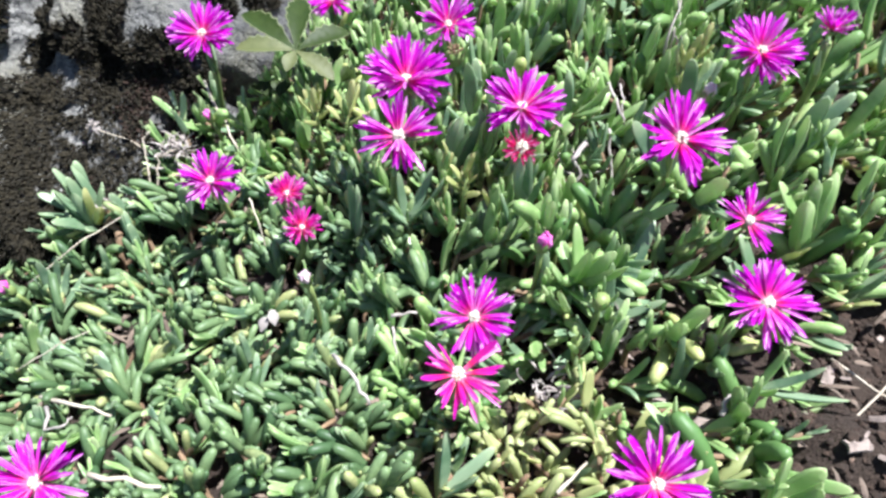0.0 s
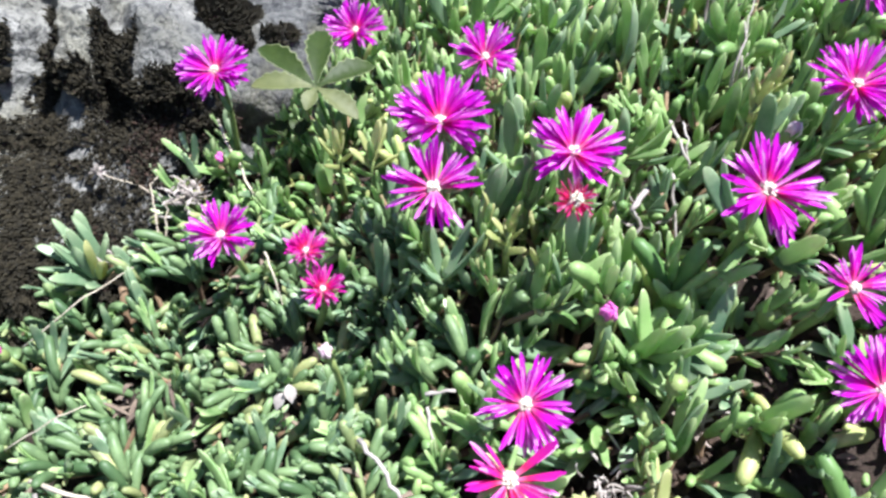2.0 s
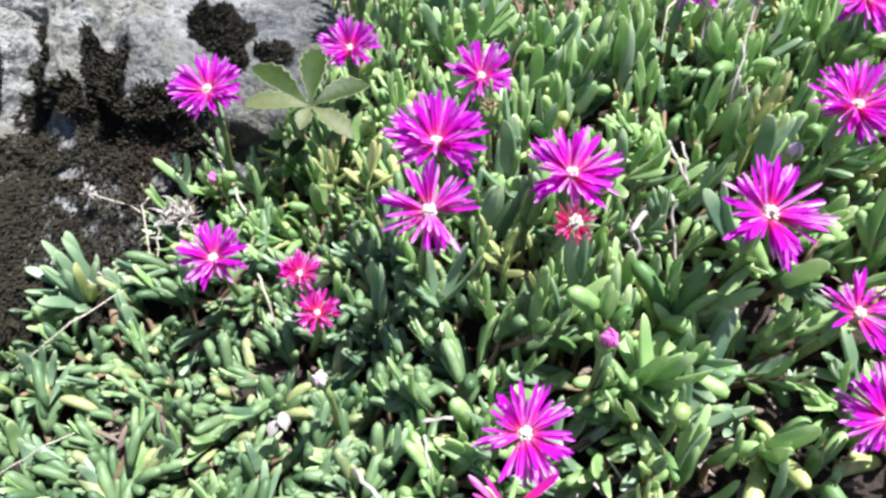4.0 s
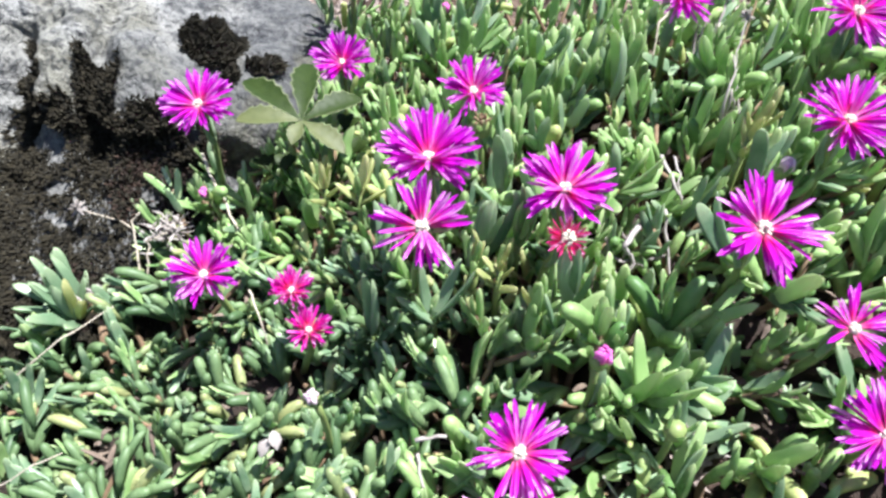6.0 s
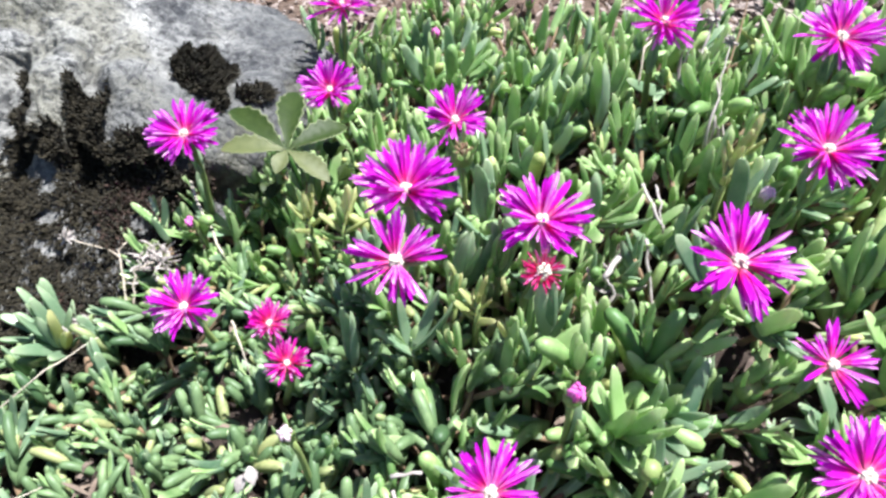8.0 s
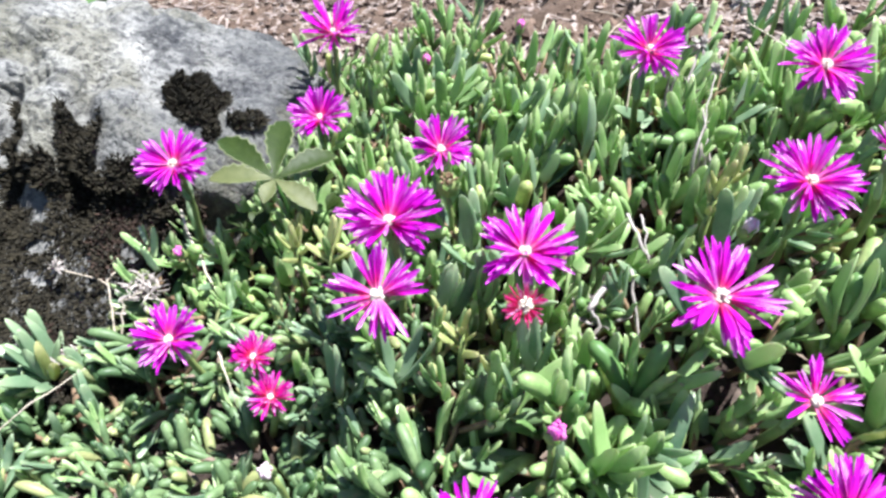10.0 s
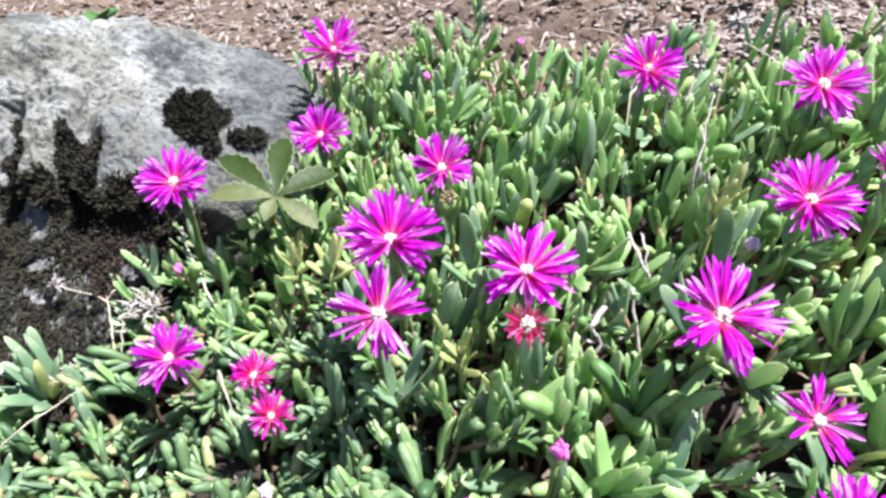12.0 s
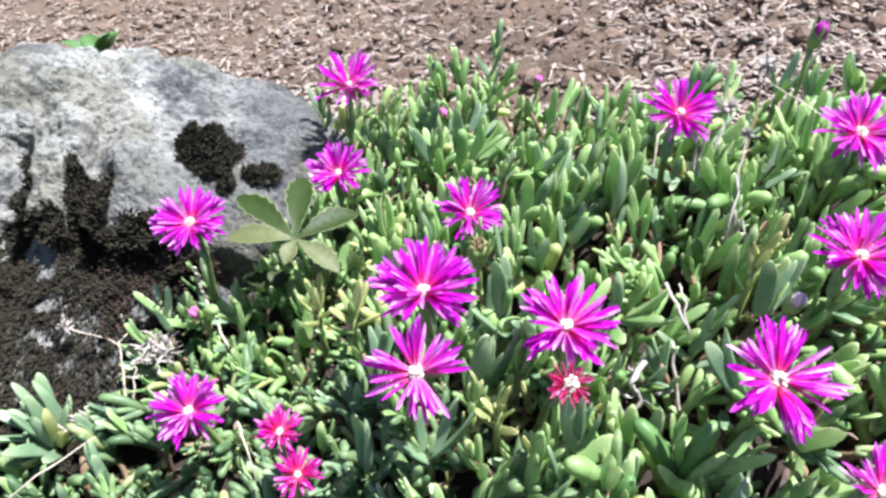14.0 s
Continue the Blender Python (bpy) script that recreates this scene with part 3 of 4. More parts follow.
def ice_plant(x, y, spots):
    """One rooted plant with its shoots at the given spots."""
    where = Vector((x, y, soil_height(x, y)))
    plant = empty("ice_plant", where)
    low, stems = ([], []), ([], [])
    for sx, sy in spots:
        lean = Vector((random.gauss(0.002, 0.010), random.gauss(-0.002, 0.010), 0))
        if sx < -0.2 and sy > 0.02:
            lean.x -= 0.012
        top = Vector((sx, sy, canopy_height(sx, sy) - 0.018 + random.gauss(0, 0.007 if in_mat(sx, sy) else 0.009))) + lean * 0.6
        foot = Vector((sx - lean.x * 1.5, sy - lean.y * 1.5, 0))
        foot = foot.lerp(Vector((x, y, 0)), 0.12)
        foot.z = soil_height(foot.x, foot.y) - 0.004
        size = (0.0240 + 0.0030 * min(1.0, max(0.0, (sx + 0.12) / 0.16))) * math.exp(random.gauss(0, 0.26))
        if in_mat(sx, sy):
            size *= 0.94
        elif sy < 0.02:
            size *= 0.88 if sy < -0.09 else 0.95
        if in_pale(sx, sy):
            size *= 0.72
            top.z -= 0.004
        shoot(plant, low, stems, foot, top, size)
    for name, (v, f), material in (("stem", stems, OLD_STEM), ("lower_leaves", low, MAT_LEAF if in_mat(x, y) else (PALE_LEAF if in_pale(x, y) else LOW_LEAF))):
        if v:
            ob = part(name, mesh_of(name, v, f), material, plant)
            ob.matrix_parent_inverse = plant.matrix_world.inverted()
            if name == "lower_leaves":
                ob["kind"] = "stuff"
    if x < -0.19 and y > 0.0:
        text = "pale green ice plant creeping up to the mossy boulder"
    elif x < -0.08 and y < 0.0:
        text = "dense mat of bluish green ice plant with stubby leaves"
    elif y > 0.2:
        text = "upright bright green ice plant at the bed's far edge"
    elif x > 0.03:
        text = "loose ice plant with long green leaves above dark soil"
    else:
        text = "low fleshy ice plant with finger-like green leaves"
    return tagged(plant, text, "ice plant", "ice plants in the bed")


def plant_bed():
    rng = random.Random(11)
    spots, cells = [], {}
    tries = 0
    while tries < 160000 and len(spots) < 2200:
        tries += 1
        x, y = rng.uniform(-0.37, 0.36), rng.uniform(-0.29, 0.36)
        if not grows(x, y):
            continue
        gap = (0.0110 if in_mat(x, y) else 0.0084 if in_pale(x, y) else 0.0120) + 0.003 * rng.random() + (0.004 if y < -0.22 or x > 0.25 else 0)
        i, j = math.floor(x / 0.022), math.floor(y / 0.022)
        near = [p for di in (-1, 0, 1) for dj in (-1, 0, 1) for p in cells.get((i + di, j + dj), ())]
        if any(math.hypot(x - a, y - b) < gap for a, b in near):
            continue
        cells.setdefault((i, j), []).append((x, y))
        spots.append((x, y))
    roots = []
    for s in spots:
        if all(math.hypot(s[0] - a, s[1] - b) > 0.062 for a, b in roots):
            roots.append(s)
    owned = {r: [] for r in roots}
    for s in spots:
        owned[min(roots, key=lambda r: math.hypot(s[0] - r[0], s[1] - r[1]))].append(s)
    for (x, y), mine in owned.items():
        ice_plant(x, y, mine)


random.seed(21)
plant_bed()


# ---- flowers ----
def petal_mesh(width, cup, curl, notch, material):
    """A ribbon-like petal of length 1 along x, its face to +z."""
    verts, faces = [], []
    rows = 7
    for i in range(rows + 1):
        u = i / rows
        half = width * (0.48 + 0.52 * math.sin(min(1.0, u / 0.7) * math.pi / 2))
        if u > 0.8:
            half *= math.sqrt(max(0.06, 1 - ((u - 0.8) / 0.205) ** 2))
        lift = curl * u * u
        for s in (-1, 0, 1):
            reach = u - (notch if (s == 0 and i == rows) else 0.0)
            verts.append((reach, s * half, lift + (cup * half if s else 0.0)))
    for i in range(rows):
        for s in range(2):
            q = i * 3 + s
            faces.append((q, q + 3, q + 4, q + 1))
    mesh = mesh_of("petal", verts, faces)
    mesh.materials.append(material)
    return mesh


random.seed(8)
PETALS = {
    "magenta": [petal_mesh(random.uniform(0.047, 0.064), random.uniform(0.15, 0.9), random.uniform(-0.12, 0.08), random.uniform(0, 0.04), MAGENTA) for _ in range(7)],
    "red": [petal_mesh(random.uniform(0.042, 0.056), random.uniform(0.1, 0.7), random.uniform(-0.06, 0.10), 0.0, RED) for _ in range(5)],
    "crimson": [petal_mesh(random.uniform(0.046, 0.062), random.uniform(0.1, 0.7), random.uniform(-0.06, 0.14), random.uniform(0, 0.04), CRIMSON) for _ in range(5)],
}


def stamens(radius, seed):
    rng = random.Random(seed)
    verts, faces = [], []
    for k in range(52):
        w, r = rng.uniform(0, 6.283), radius * 1.25 * rng.random() ** 0.7
        h = radius * (1.35 - 0.55 * (r / radius) ** 2) * rng.uniform(0.8, 1.15)
        p = Vector((math.cos(w) * r * 0.5, math.sin(w) * r * 0.5, 0.0))
        q = Vector((math.cos(w) * r, math.sin(w) * r, h))
        tube_into(verts, faces, [p, p.lerp(q, 0.5), p.lerp(q, 0.78), q], [0.0003, 0.0003, 0.0008, 0.0005], 5)
    return mesh_of("flower_centre", verts, faces)


def disc_mesh(radius):
    verts, faces = [], []
    tube_into(verts, faces, [(0, 0, 0.0), (0, 0, radius * 0.4), (0, 0, radius * 0.62), (0, 0, radius * 0.7)], [radius * 0.95, radius * 0.9, radius * 0.55, radius * 0.15], 10)
    return mesh_of("flower_disc", verts, faces)


def flower(where, normal, radius, raise_angle, count=44, kind="magenta", seed=0, ragged=0.15, bare=(), label=""):
    """An open daisy-like flower on a fleshy stalk. bare: stretches of the round with few petals, in degrees."""
    rng = random.Random(seed)
    where, n = Vector(where), Vector(normal).normalized()
    foot_xy = where - n * 0.03
    ground_z = soil_height(foot_xy.x, foot_xy.y)
    root = Vector((foot_xy.x + rng.uniform(-0.01, 0.01), foot_xy.y + rng.uniform(-0.005, 0.012), ground_z + 0.004))
    thing = empty("flower", root)
    back = thing.matrix_world.inverted()

    def put(name, mesh, material, m, holder=None, held=None):
        ob = part(name, mesh, material, holder or thing)
        ob.matrix_parent_inverse = held.inverted() if holder else back
        ob.matrix_basis = m
        return ob

    x, y = frame_of(n, Vector((0, 1, 0.05)))
    x, y = (x, y) if x.x > 0 else (-x, -y)
    turn = Matrix.Translation(where) @ Matrix((x, y, n)).transposed().to_4x4()
    r = radius
    verts, faces = [], []
    base = where - n * 0.008
    mid = root.lerp(base, 0.6) + Vector((rng.uniform(-0.004, 0.004), rng.uniform(-0.004, 0.004), 0.003))
    pts = [root, root.lerp(mid, 0.5), mid, mid.lerp(base, 0.6), base]
    tube_into(verts, faces, pts, [0.0022, 0.0022, 0.0021, 0.0023, 0.0028], 7)
    stalk = put("stalk", mesh_of("stalk", verts, faces), STEM, Matrix())
    verts, faces = [], []
    k = r / 0.0225
    tube_into(verts, faces, [(0, 0, -0.0095 * k), (0, 0, -0.007 * k), (0, 0, -0.003 * k), (0, 0, 0.0)], [0.0018 * k, 0.0040 * k, 0.0050 * k, 0.0034 * k], 10)
    calyx = put("calyx", mesh_of("calyx", verts, faces), STEM, turn)
    low_d = (base - mid).normalized()
    a, b = frame_of(low_d)
    w0 = rng.uniform(0, 3.14)
    for sgn in (1, -1):
        out = (a * math.cos(w0) + b * math.sin(w0)) * sgn
        put("stalk_leaf", rng.choice(LONG + BROAD[:2]), None, leaf_pose(mid.lerp(base, 0.15) + out * 0.001, low_d + out * 0.30, rng.uniform(0.020, 0.027), 0.0), stalk, Matrix())
    for i in range(5):
        w = i * 1.2566 + rng.uniform(-0.2, 0.2)
        d = turn.to_3x3() @ Vector((math.cos(w), math.sin(w), 0.15))
        put("sepal", rng.choice(LEAVES["green"]), None, leaf_pose(where - n * 0.004 * k + d * 0.003, d, 0.011 * k, 0.0), calyx, turn)
    for whorl, (share, reach, lift) in enumerate(((0.90, 1.0, 0.72), (0.85, 0.98, 1.02), (0.60, 0.86, 1.5))):
        number = round(count * share)
        for i in range(number):
            w = 2 * math.pi * (i + 0.5 * (whorl % 2)) / number + whorl * 0.09 + rng.gauss(0, 0.13)
            w += 0.15 * math.sin(5 * w + seed) + 0.08 * math.sin(9 * w + 2 * seed)
            deg = math.degrees(w) % 360
            if any(lo <= deg <= hi for lo, hi in bare) and rng.random() < 0.8:
                continue
            up = radians(raise_angle * lift + rng.gauss(0, 4 + 26 * ragged))
            length = 0.94 * r / math.cos(min(radians(raise_angle), 0.9)) * reach * rng.uniform(0.94 - ragged, 1 + 0.35 * ragged)
            m = turn @ Matrix.Rotation(w, 4, "Z") @ Matrix.Translation((0.0012, 0, 0.0005 * whorl)) @ Matrix.Rotation(-up, 4, "Y") @ Matrix.Rotation(rng.gauss(0, 0.35), 4, "X")
            m = m @ Matrix.Diagonal((length, length * rng.uniform(0.85, 1.2), length, 1))
            put("petal", rng.choice(PETALS[kind]), None, m)
    centre = turn @ Matrix.Translation((0, 0, 0.0005))
    eye = 0.0030 * (1.05 if kind == "red" else k)
    if kind == "red":
        centre = centre @ Matrix.Translation((0, 0, 0.0016))
    put("flower_disc", disc_mesh(eye), DISC, centre)
    put("flower_centre", stamens(eye, seed), STAMEN, centre)
    if not label and kind == "magenta":
        if raise_angle > 40:
            label = "cup-shaped magenta flower with few upright pointed petals"
        elif ragged > 0.27:
            label = "ragged magenta ice plant flower with sparse uneven petals"
        elif radius > 0.0213:
            label = "large wide open magenta flower with dense narrow petals"
    text = label or ("magenta ice plant flower with narrow petals and white centre" if kind == "magenta" else "small faded red ice plant flower with short bristly petals" if kind == "red" else "small crimson pink ice plant flower above the leaves")
    return tagged(thing, text, "flower", "ice plant flowers")


def facing(tilt, sideways=0.0):
    """An axis leaning from upright towards the path's side by tilt degrees, and sideways to +x."""
    return Vector((math.sin(radians(sideways)), -math.sin(radians(tilt)), math.cos(radians(tilt))))


for i, (place, lean, side, radius, bowl, petals, kind, ragged, bare) in enumerate(FLOWERS):
    flower(place, facing(lean, side), radius, bowl, round(petals * 1.25), kind, 100 + i, ragged, bare)


# ---- buds, capsules and sprigs ----
def bud(where, size, lean, material, label, open_tip=True):
    """A closed flower bud: a fleshy cup with furled petals on a short stalk."""
    where = Vector(where)
    n = Vector(lean).normalized()
    foot = where - n * 0.02
    foot.z = soil_height(foot.x, foot.y) + 0.006
    thing = empty("flower_bud", foot)
    back = thing.matrix_world.inverted()
    v, f = [], []
    tube_into(v, f, arc(foot, where - n * size, (0.002, 0, 0), 4), [0.0018, 0.0017, 0.0016, 0.0016, 0.0019], 6)
    part("stalk", mesh_of("stalk", v, f), STEM, thing).matrix_parent_inverse = back
    v, f = [], []
    prof = ((-1.0, 0.35), (-0.6, 0.62), (0.0, 0.62), (0.35, 0.45))
    tube_into(v, f, [where + n * (size * a) for a, _ in prof], [size * r for _, r in prof], 9)
    calyx = part("calyx", mesh_of("calyx", v, f), STEM, thing)
    calyx.matrix_parent_inverse = back
    a, b = frame_of(n)
    for k in range(4):
        w = k * math.pi / 2 + 0.4
        d = n + (a * math.cos(w) + b * math.sin(w)) * 0.42
        ob = part("sepal", random.choice(LEAVES["green"]), None, calyx)
        ob.matrix_basis = leaf_pose(where - n * size * 0.1 + (a * math.cos(w) + b * math.sin(w)) * size * 0.45, d, size * 1.5, 0.0)
    if open_tip:
        v, f = [], []
        for k in range(11):
            w, r = k * 2.4, size * 0.42 * math.sqrt(k / 11)
            o = (a * math.cos(w) + b * math.sin(w)) * r
            p = where + o
            tube_into(v, f, [p, p + n * size * 0.7 + o * 0.25, p + n * size * random.uniform(1.0, 1.35) - o * 0.3], [size * 0.2, size * 0.2, size * 0.08], 5)
        part("furled_petals", mesh_of("furled_petals", v, f), material, thing).matrix_parent_inverse = back
    elif material is HUSK:
        v, f = [], []
        for k in range(16):
            w, r = k * 2.4, size * 0.40 * math.sqrt(k / 16)
            p = where + n * size * 0.3 + (a * math.cos(w) + b * math.sin(w)) * r
            e = (n + (a * math.cos(w) + b * math.sin(w)) * random.uniform(-0.4, 0.9)).normalized()
            tube_into(v, f, [p, p + e * size * 0.18, p + e * size * random.uniform(0.25, 0.45)], [size * 0.08, size * 0.09, size * 0.03], 4)
        part("dried_centre", mesh_of("dried_centre", v, f), OLD_STEM, thing, "brown dried flower remains").matrix_parent_inverse = back
        for sgn in (1, -1):
            ob = part("stalk_leaf", BROAD[0], None, thing)
            ob.matrix_parent_inverse = back
            ob.matrix_basis = leaf_pose(where - n * size * 2.4, n + a * (0.45 * sgn), size * 2.6, 0.0)
    return tagged(thing, label, "flower bud", "flower buds")


random.seed(31)
bud((0.006, -0.084, 0.056), 0.0065, (0.1, -0.3, 1), PINK, "round pink ice plant bud about to open")
bud((-0.053, 0.276, 0.016), 0.0062, (0.1, -0.2, 1), PINK, "small magenta ice plant bud between green leaves")
bud((0.021, 0.285, 0.040), 0.0055, (0.1, -0.1, 1), PINK, "small magenta ice plant bud between green leaves")
bud((-0.205, 0.088, -0.012), 0.0055, (-0.2, -0.4, 1), PINK, "small closed ice plant bud with pink tip")
bud((0.099, 0.004, 0.080), 0.0060, (0.1, -0.3, 1), PALE_PINK, "pale whitish pink withered ice plant bud")
bud((-0.112, -0.080, 0.020), 0.0060, (0.0, -0.4, 1), PALE_PINK, "pale pink ice plant bud low among leaves")
bud((-0.318, -0.032, -0.058), 0.0065, (-0.3, -0.2, 1), PINK, "dark pink ice plant bud at the bed's edge")
bud((0.172, 0.190, 0.119), 0.0072, (0.15, -0.1, 1), MAGENTA_BUD, "half open purple bud on a thick green stalk")
bud((-0.035, 0.068, 0.058), 0.0098, (0.0, -0.35, 1), HUSK, "green seed capsule with brown dried centre", False)
bud((0.086, -0.066, 0.034), 0.0085, (0.1, -0.2, 1), PINK, "dull brownish green seed capsule among leaves", False)
bud((0.033, -0.108, 0.044), 0.0068, (0.05, -0.3, 1), PINK, "round green unripe seed capsule among leaves", False)


def sprig(points, leaves, label):
    """A single upright leafy stem with hand-set leaves: (share along the stem, direction, length, tint)."""
    points = [Vector(p) for p in points]
    foot = points[0].copy()
    thing = empty("ice_plant_sprig", foot)
    back = thing.matrix_world.inverted()
    v, f = [], []
    n = len(points)
    tube_into(v, f, points, [0.0024 - 0.0010 * i / n for i in range(n)], 7)
    part("stem", mesh_of("stem", v, f), STEM, thing).matrix_parent_inverse = back
    for share, d, length, tint in leaves:
        at = share * (n - 1)
        i = min(int(at), n - 2)
        base = points[i].lerp(points[i + 1], at - i)
        mesh = random.choice(LONG if tint == "long" else LEAVES[tint])
        ob = part("leaf", mesh, None, thing)
        ob.matrix_parent_inverse = back
        ob.matrix_basis = leaf_pose(base, Vector(d), length)
    return tagged(thing, label, "ice plant", "single sprigs")


def rooted(x, y, z):
    return [(x + 0.002, y + 0.004, soil_height(x, y) - 0.003), (x, y + 0.001, (z + soil_height(x, y)) / 2), (x, y, z)]


random.seed(33)
sprig([(-0.024, 0.246, -0.03), (-0.020, 0.258, 0.02), (-0.013, 0.290, 0.050), (-0.010, 0.300, 0.078)],
      [(0.55, (0.5, 0.1, 1), 0.024, "long"), (0.6, (-0.7, 0.1, 0.8), 0.026, "long"), (0.7, (0.6, -0.2, 0.8), 0.018, "blue"), (0.85, (0.1, 0, 1), 0.020, "blue"),
       (0.5, (0.3, -0.5, 0.8), 0.020, "green"), (0.95, (-0.2, 0, 1), 0.012, "green"),
       (0.66, (0.15, -0.2, 1), 0.022, "blue"), (0.75, (-0.12, 0.05, 1), 0.020, "green"), (0.82, (0.12, -0.1, 1), 0.018, "blue")], "tall single ice plant stem with upright leaves")
sprig([(0.050, -0.078, -0.012), (0.048, -0.090, 0.004), (0.042, -0.099, 0.012)],
      [(1, (0.0, 0.45, 0.9), 0.036, "long"), (1, (-0.55, 0.1, 0.72), 0.032, "long"), (1, (0.85, 0.15, 0.42), 0.032, "long"), (0.6, (0.36, 0.62, 0.70), 0.056, "long"), (0.6, (0.62, 0.45, 0.60), 0.036, "blue"), (0.9, (-0.15, -0.3, 0.9), 0.018, "green")],
      "stout ice plant sprig with long bluish leaves")
sprig(rooted(-0.060, -0.024, 0.006), [(1, (0.62, -0.05, 0.72), 0.040, "long"), (1, (0.35, 0.35, 0.75), 0.036, "long"), (0.9, (-0.5, -0.1, 0.6), 0.030, "blue"), (0.8, (-0.3, 0.3, 0.9), 0.040, "long")],
      "ice plant sprig with two long curved leaves")
sprig(rooted(-0.092, -0.020, -0.012), [(1, (-0.05, 0.2, 1), 0.042, "long"), (0.95, (0.2, 0.0, 1), 0.040, "long"), (0.8, (-0.6, -0.2, 0.7), 0.030, "blue")],
      "dark green ice plant sprig with broad upright leaves")
sprig(rooted(0.100, -0.146, 0.030), [(1, (0.9, -0.45, 0.30), 0.036, "long"), (1, (0.75, -0.1, 0.5), 0.030, "long"), (0.9, (0.4, 0.3, 0.9), 0.026, "green"), (0.8, (-0.5, -0.5, 0.6), 0.026, "blue"), (0.9, (0.1, -0.6, 0.7), 0.020, "green")],
      "ice plant sprig with long leaves reaching over bare soil")
sprig(rooted(0.024, -0.127, 0.002), [(1, (-0.45, 0.1, 0.8), 0.018, "green"), (1, (0.0, 0.1, 1), 0.019, "green"), (1, (0.25, 0.4, 0.9), 0.017, "green"), (0.95, (0.7, -0.1, 0.6), 0.017, "green"), (0.8, (-0.7, -0.3, 0.4), 0.014, "green")],
      "small pale green ice plant tuft beside bare soil")
sprig(rooted(0.030, -0.150, 0.006), [(1, (-0.3, 0.2, 0.9), 0.018, "green"), (1, (0.2, 0.2, 1), 0.020, "green"), (1, (0.6, 0.1, 0.7), 0.019, "green"), (0.9, (0.3, -0.5, 0.7), 0.016, "yellow"), (0.85, (-0.6, -0.3, 0.5), 0.015, "yellow")],
      "small yellowish ice plant tuft beside bare soil")
sprig(rooted(0.070, -0.108, 0.002), [(1, (-0.1, 0.2, 1), 0.020, "green"), (1, (0.2, 0.3, 0.9), 0.019, "green"), (0.95, (0.55, -0.1, 0.7), 0.017, "green"), (0.9, (-0.5, -0.2, 0.6), 0.014, "green"), (0.9, (0.3, -0.5, 0.6), 0.014, "yellow")],
      "small upright ice plant tuft in a gap")
sprig(rooted(0.066, 0.012, 0.036), [(1, (0.40, -0.05, 0.9), 0.034, "long"), (1, (0.25, 0.2, 0.9), 0.030, "long"), (0.9, (-0.6, 0.1, 0.6), 0.026, "blue"), (0.8, (0.6, -0.5, 0.5), 0.028, "blue")],
      "ice plant sprig with long bluish leaves beside dry stems")
sprig(rooted(0.072, -0.132, 0.004), [(1, (-0.05, 0.1, 1), 0.042, "long"), (0.95, (0.15, 0.2, 1), 0.030, "blue"), (0.85, (-0.6, -0.2, 0.6), 0.024, "green")],
      "ice plant sprig with a long upright leaf")
sprig(rooted(-0.285, 0.036, -0.0645), [(1, (-0.15, 0.4, 1), 0.044, "blue"), (1, (-0.5, 0.3, 0.9), 0.044, "blue"), (1, (-0.85, 0.05, 0.6), 0.040, "blue"), (1, (0.2, 0.35, 1), 0.042, "blue"), (0.95, (-0.7, -0.4, 0.6), 0.038, "blue"),
      (0.9, (0.3, -0.4, 0.8), 0.034, "blue"), (0.85, (-0.2, -0.8, 0.4), 0.032, "yellow"), (0.85, (0.75, 0.1, 0.5), 0.030, "green"), (0.95, (-0.35, -0.1, 1), 0.040, "blue"), (0.8, (-0.9, -0.2, 0.2), 0.036, "yellow")],
      "pale green ice plant sprig leaning over the mossy boulder")
sprig(rooted(-0.262, 0.108, -0.065), [(1, (-0.3, 0.2, 0.9), 0.028, "blue"), (1, (-0.7, 0.1, 0.6), 0.028, "blue"), (0.8, (0.3, -0.3, 0.8), 0.022, "green")],
      "small ice plant sprig in front of the boulder")
sprig(rooted(-0.152, 0.302, 0.000), [(1, (-0.5, 0.1, 0.7), 0.030, "blue"), (1, (-0.1, 0.1, 1), 0.028, "green"), (0.9, (0.5, -0.2, 0.8), 0.026, "blue"), (0.8, (-0.4, -0.5, 0.6), 0.022, "green")],
      "small ice plant sprig behind the boulder")
def tuft_sprig(x, y, z, count, long, tint, label, upright=0.9, seed=1):
    """A rosette of stubby leaves round one shoot tip."""
    rng = random.Random(seed)
    leaves = []
    for k in range(count):
        w = k * 2.4 + rng.uniform(-0.3, 0.3)
        flat = (0.25 + 0.75 * k / count) * (1.2 - upright * 0.6)
        leaves.append((1.0 - 0.28 * k / count, (math.cos(w) * flat, math.sin(w) * flat, 0.8), long * rng.uniform(0.75, 1.15), rng.choice(tint)))
    sprig(rooted(x, y, z), leaves, label)


tuft_sprig(-0.282, 0.028, -0.060, 12, 0.036, ("blue", "blue", "blue", "yellow"), "pale grey-green ice plant rosette beside the mossy boulder", 0.5, 11)
tuft_sprig(-0.298, 0.012, -0.066, 9, 0.026, ("blue", "green"), "pale grey-green ice plant rosette at the bed's edge", 0.6, 12)
tuft_sprig(-0.006, -0.054, 0.034, 11, 0.022, ("green", "green", "blue"), "light green ice plant rosette with upright leaves", 1.0, 13)
tuft_sprig(0.020, -0.058, 0.034, 9, 0.021, ("green", "blue"), "light green ice plant rosette with upright leaves", 1.1, 14)
tuft_sprig(-0.029, -0.021, 0.040, 11, 0.016, ("yellow", "yellow", "yellow", "green"), "yellowed stubby ice plant tuft between flowers", 0.7, 1)
tuft_sprig(-0.040, -0.014, 0.040, 9, 0.017, ("yellow", "green"), "yellowish ice plant tuft between flowers", 0.9, 2)
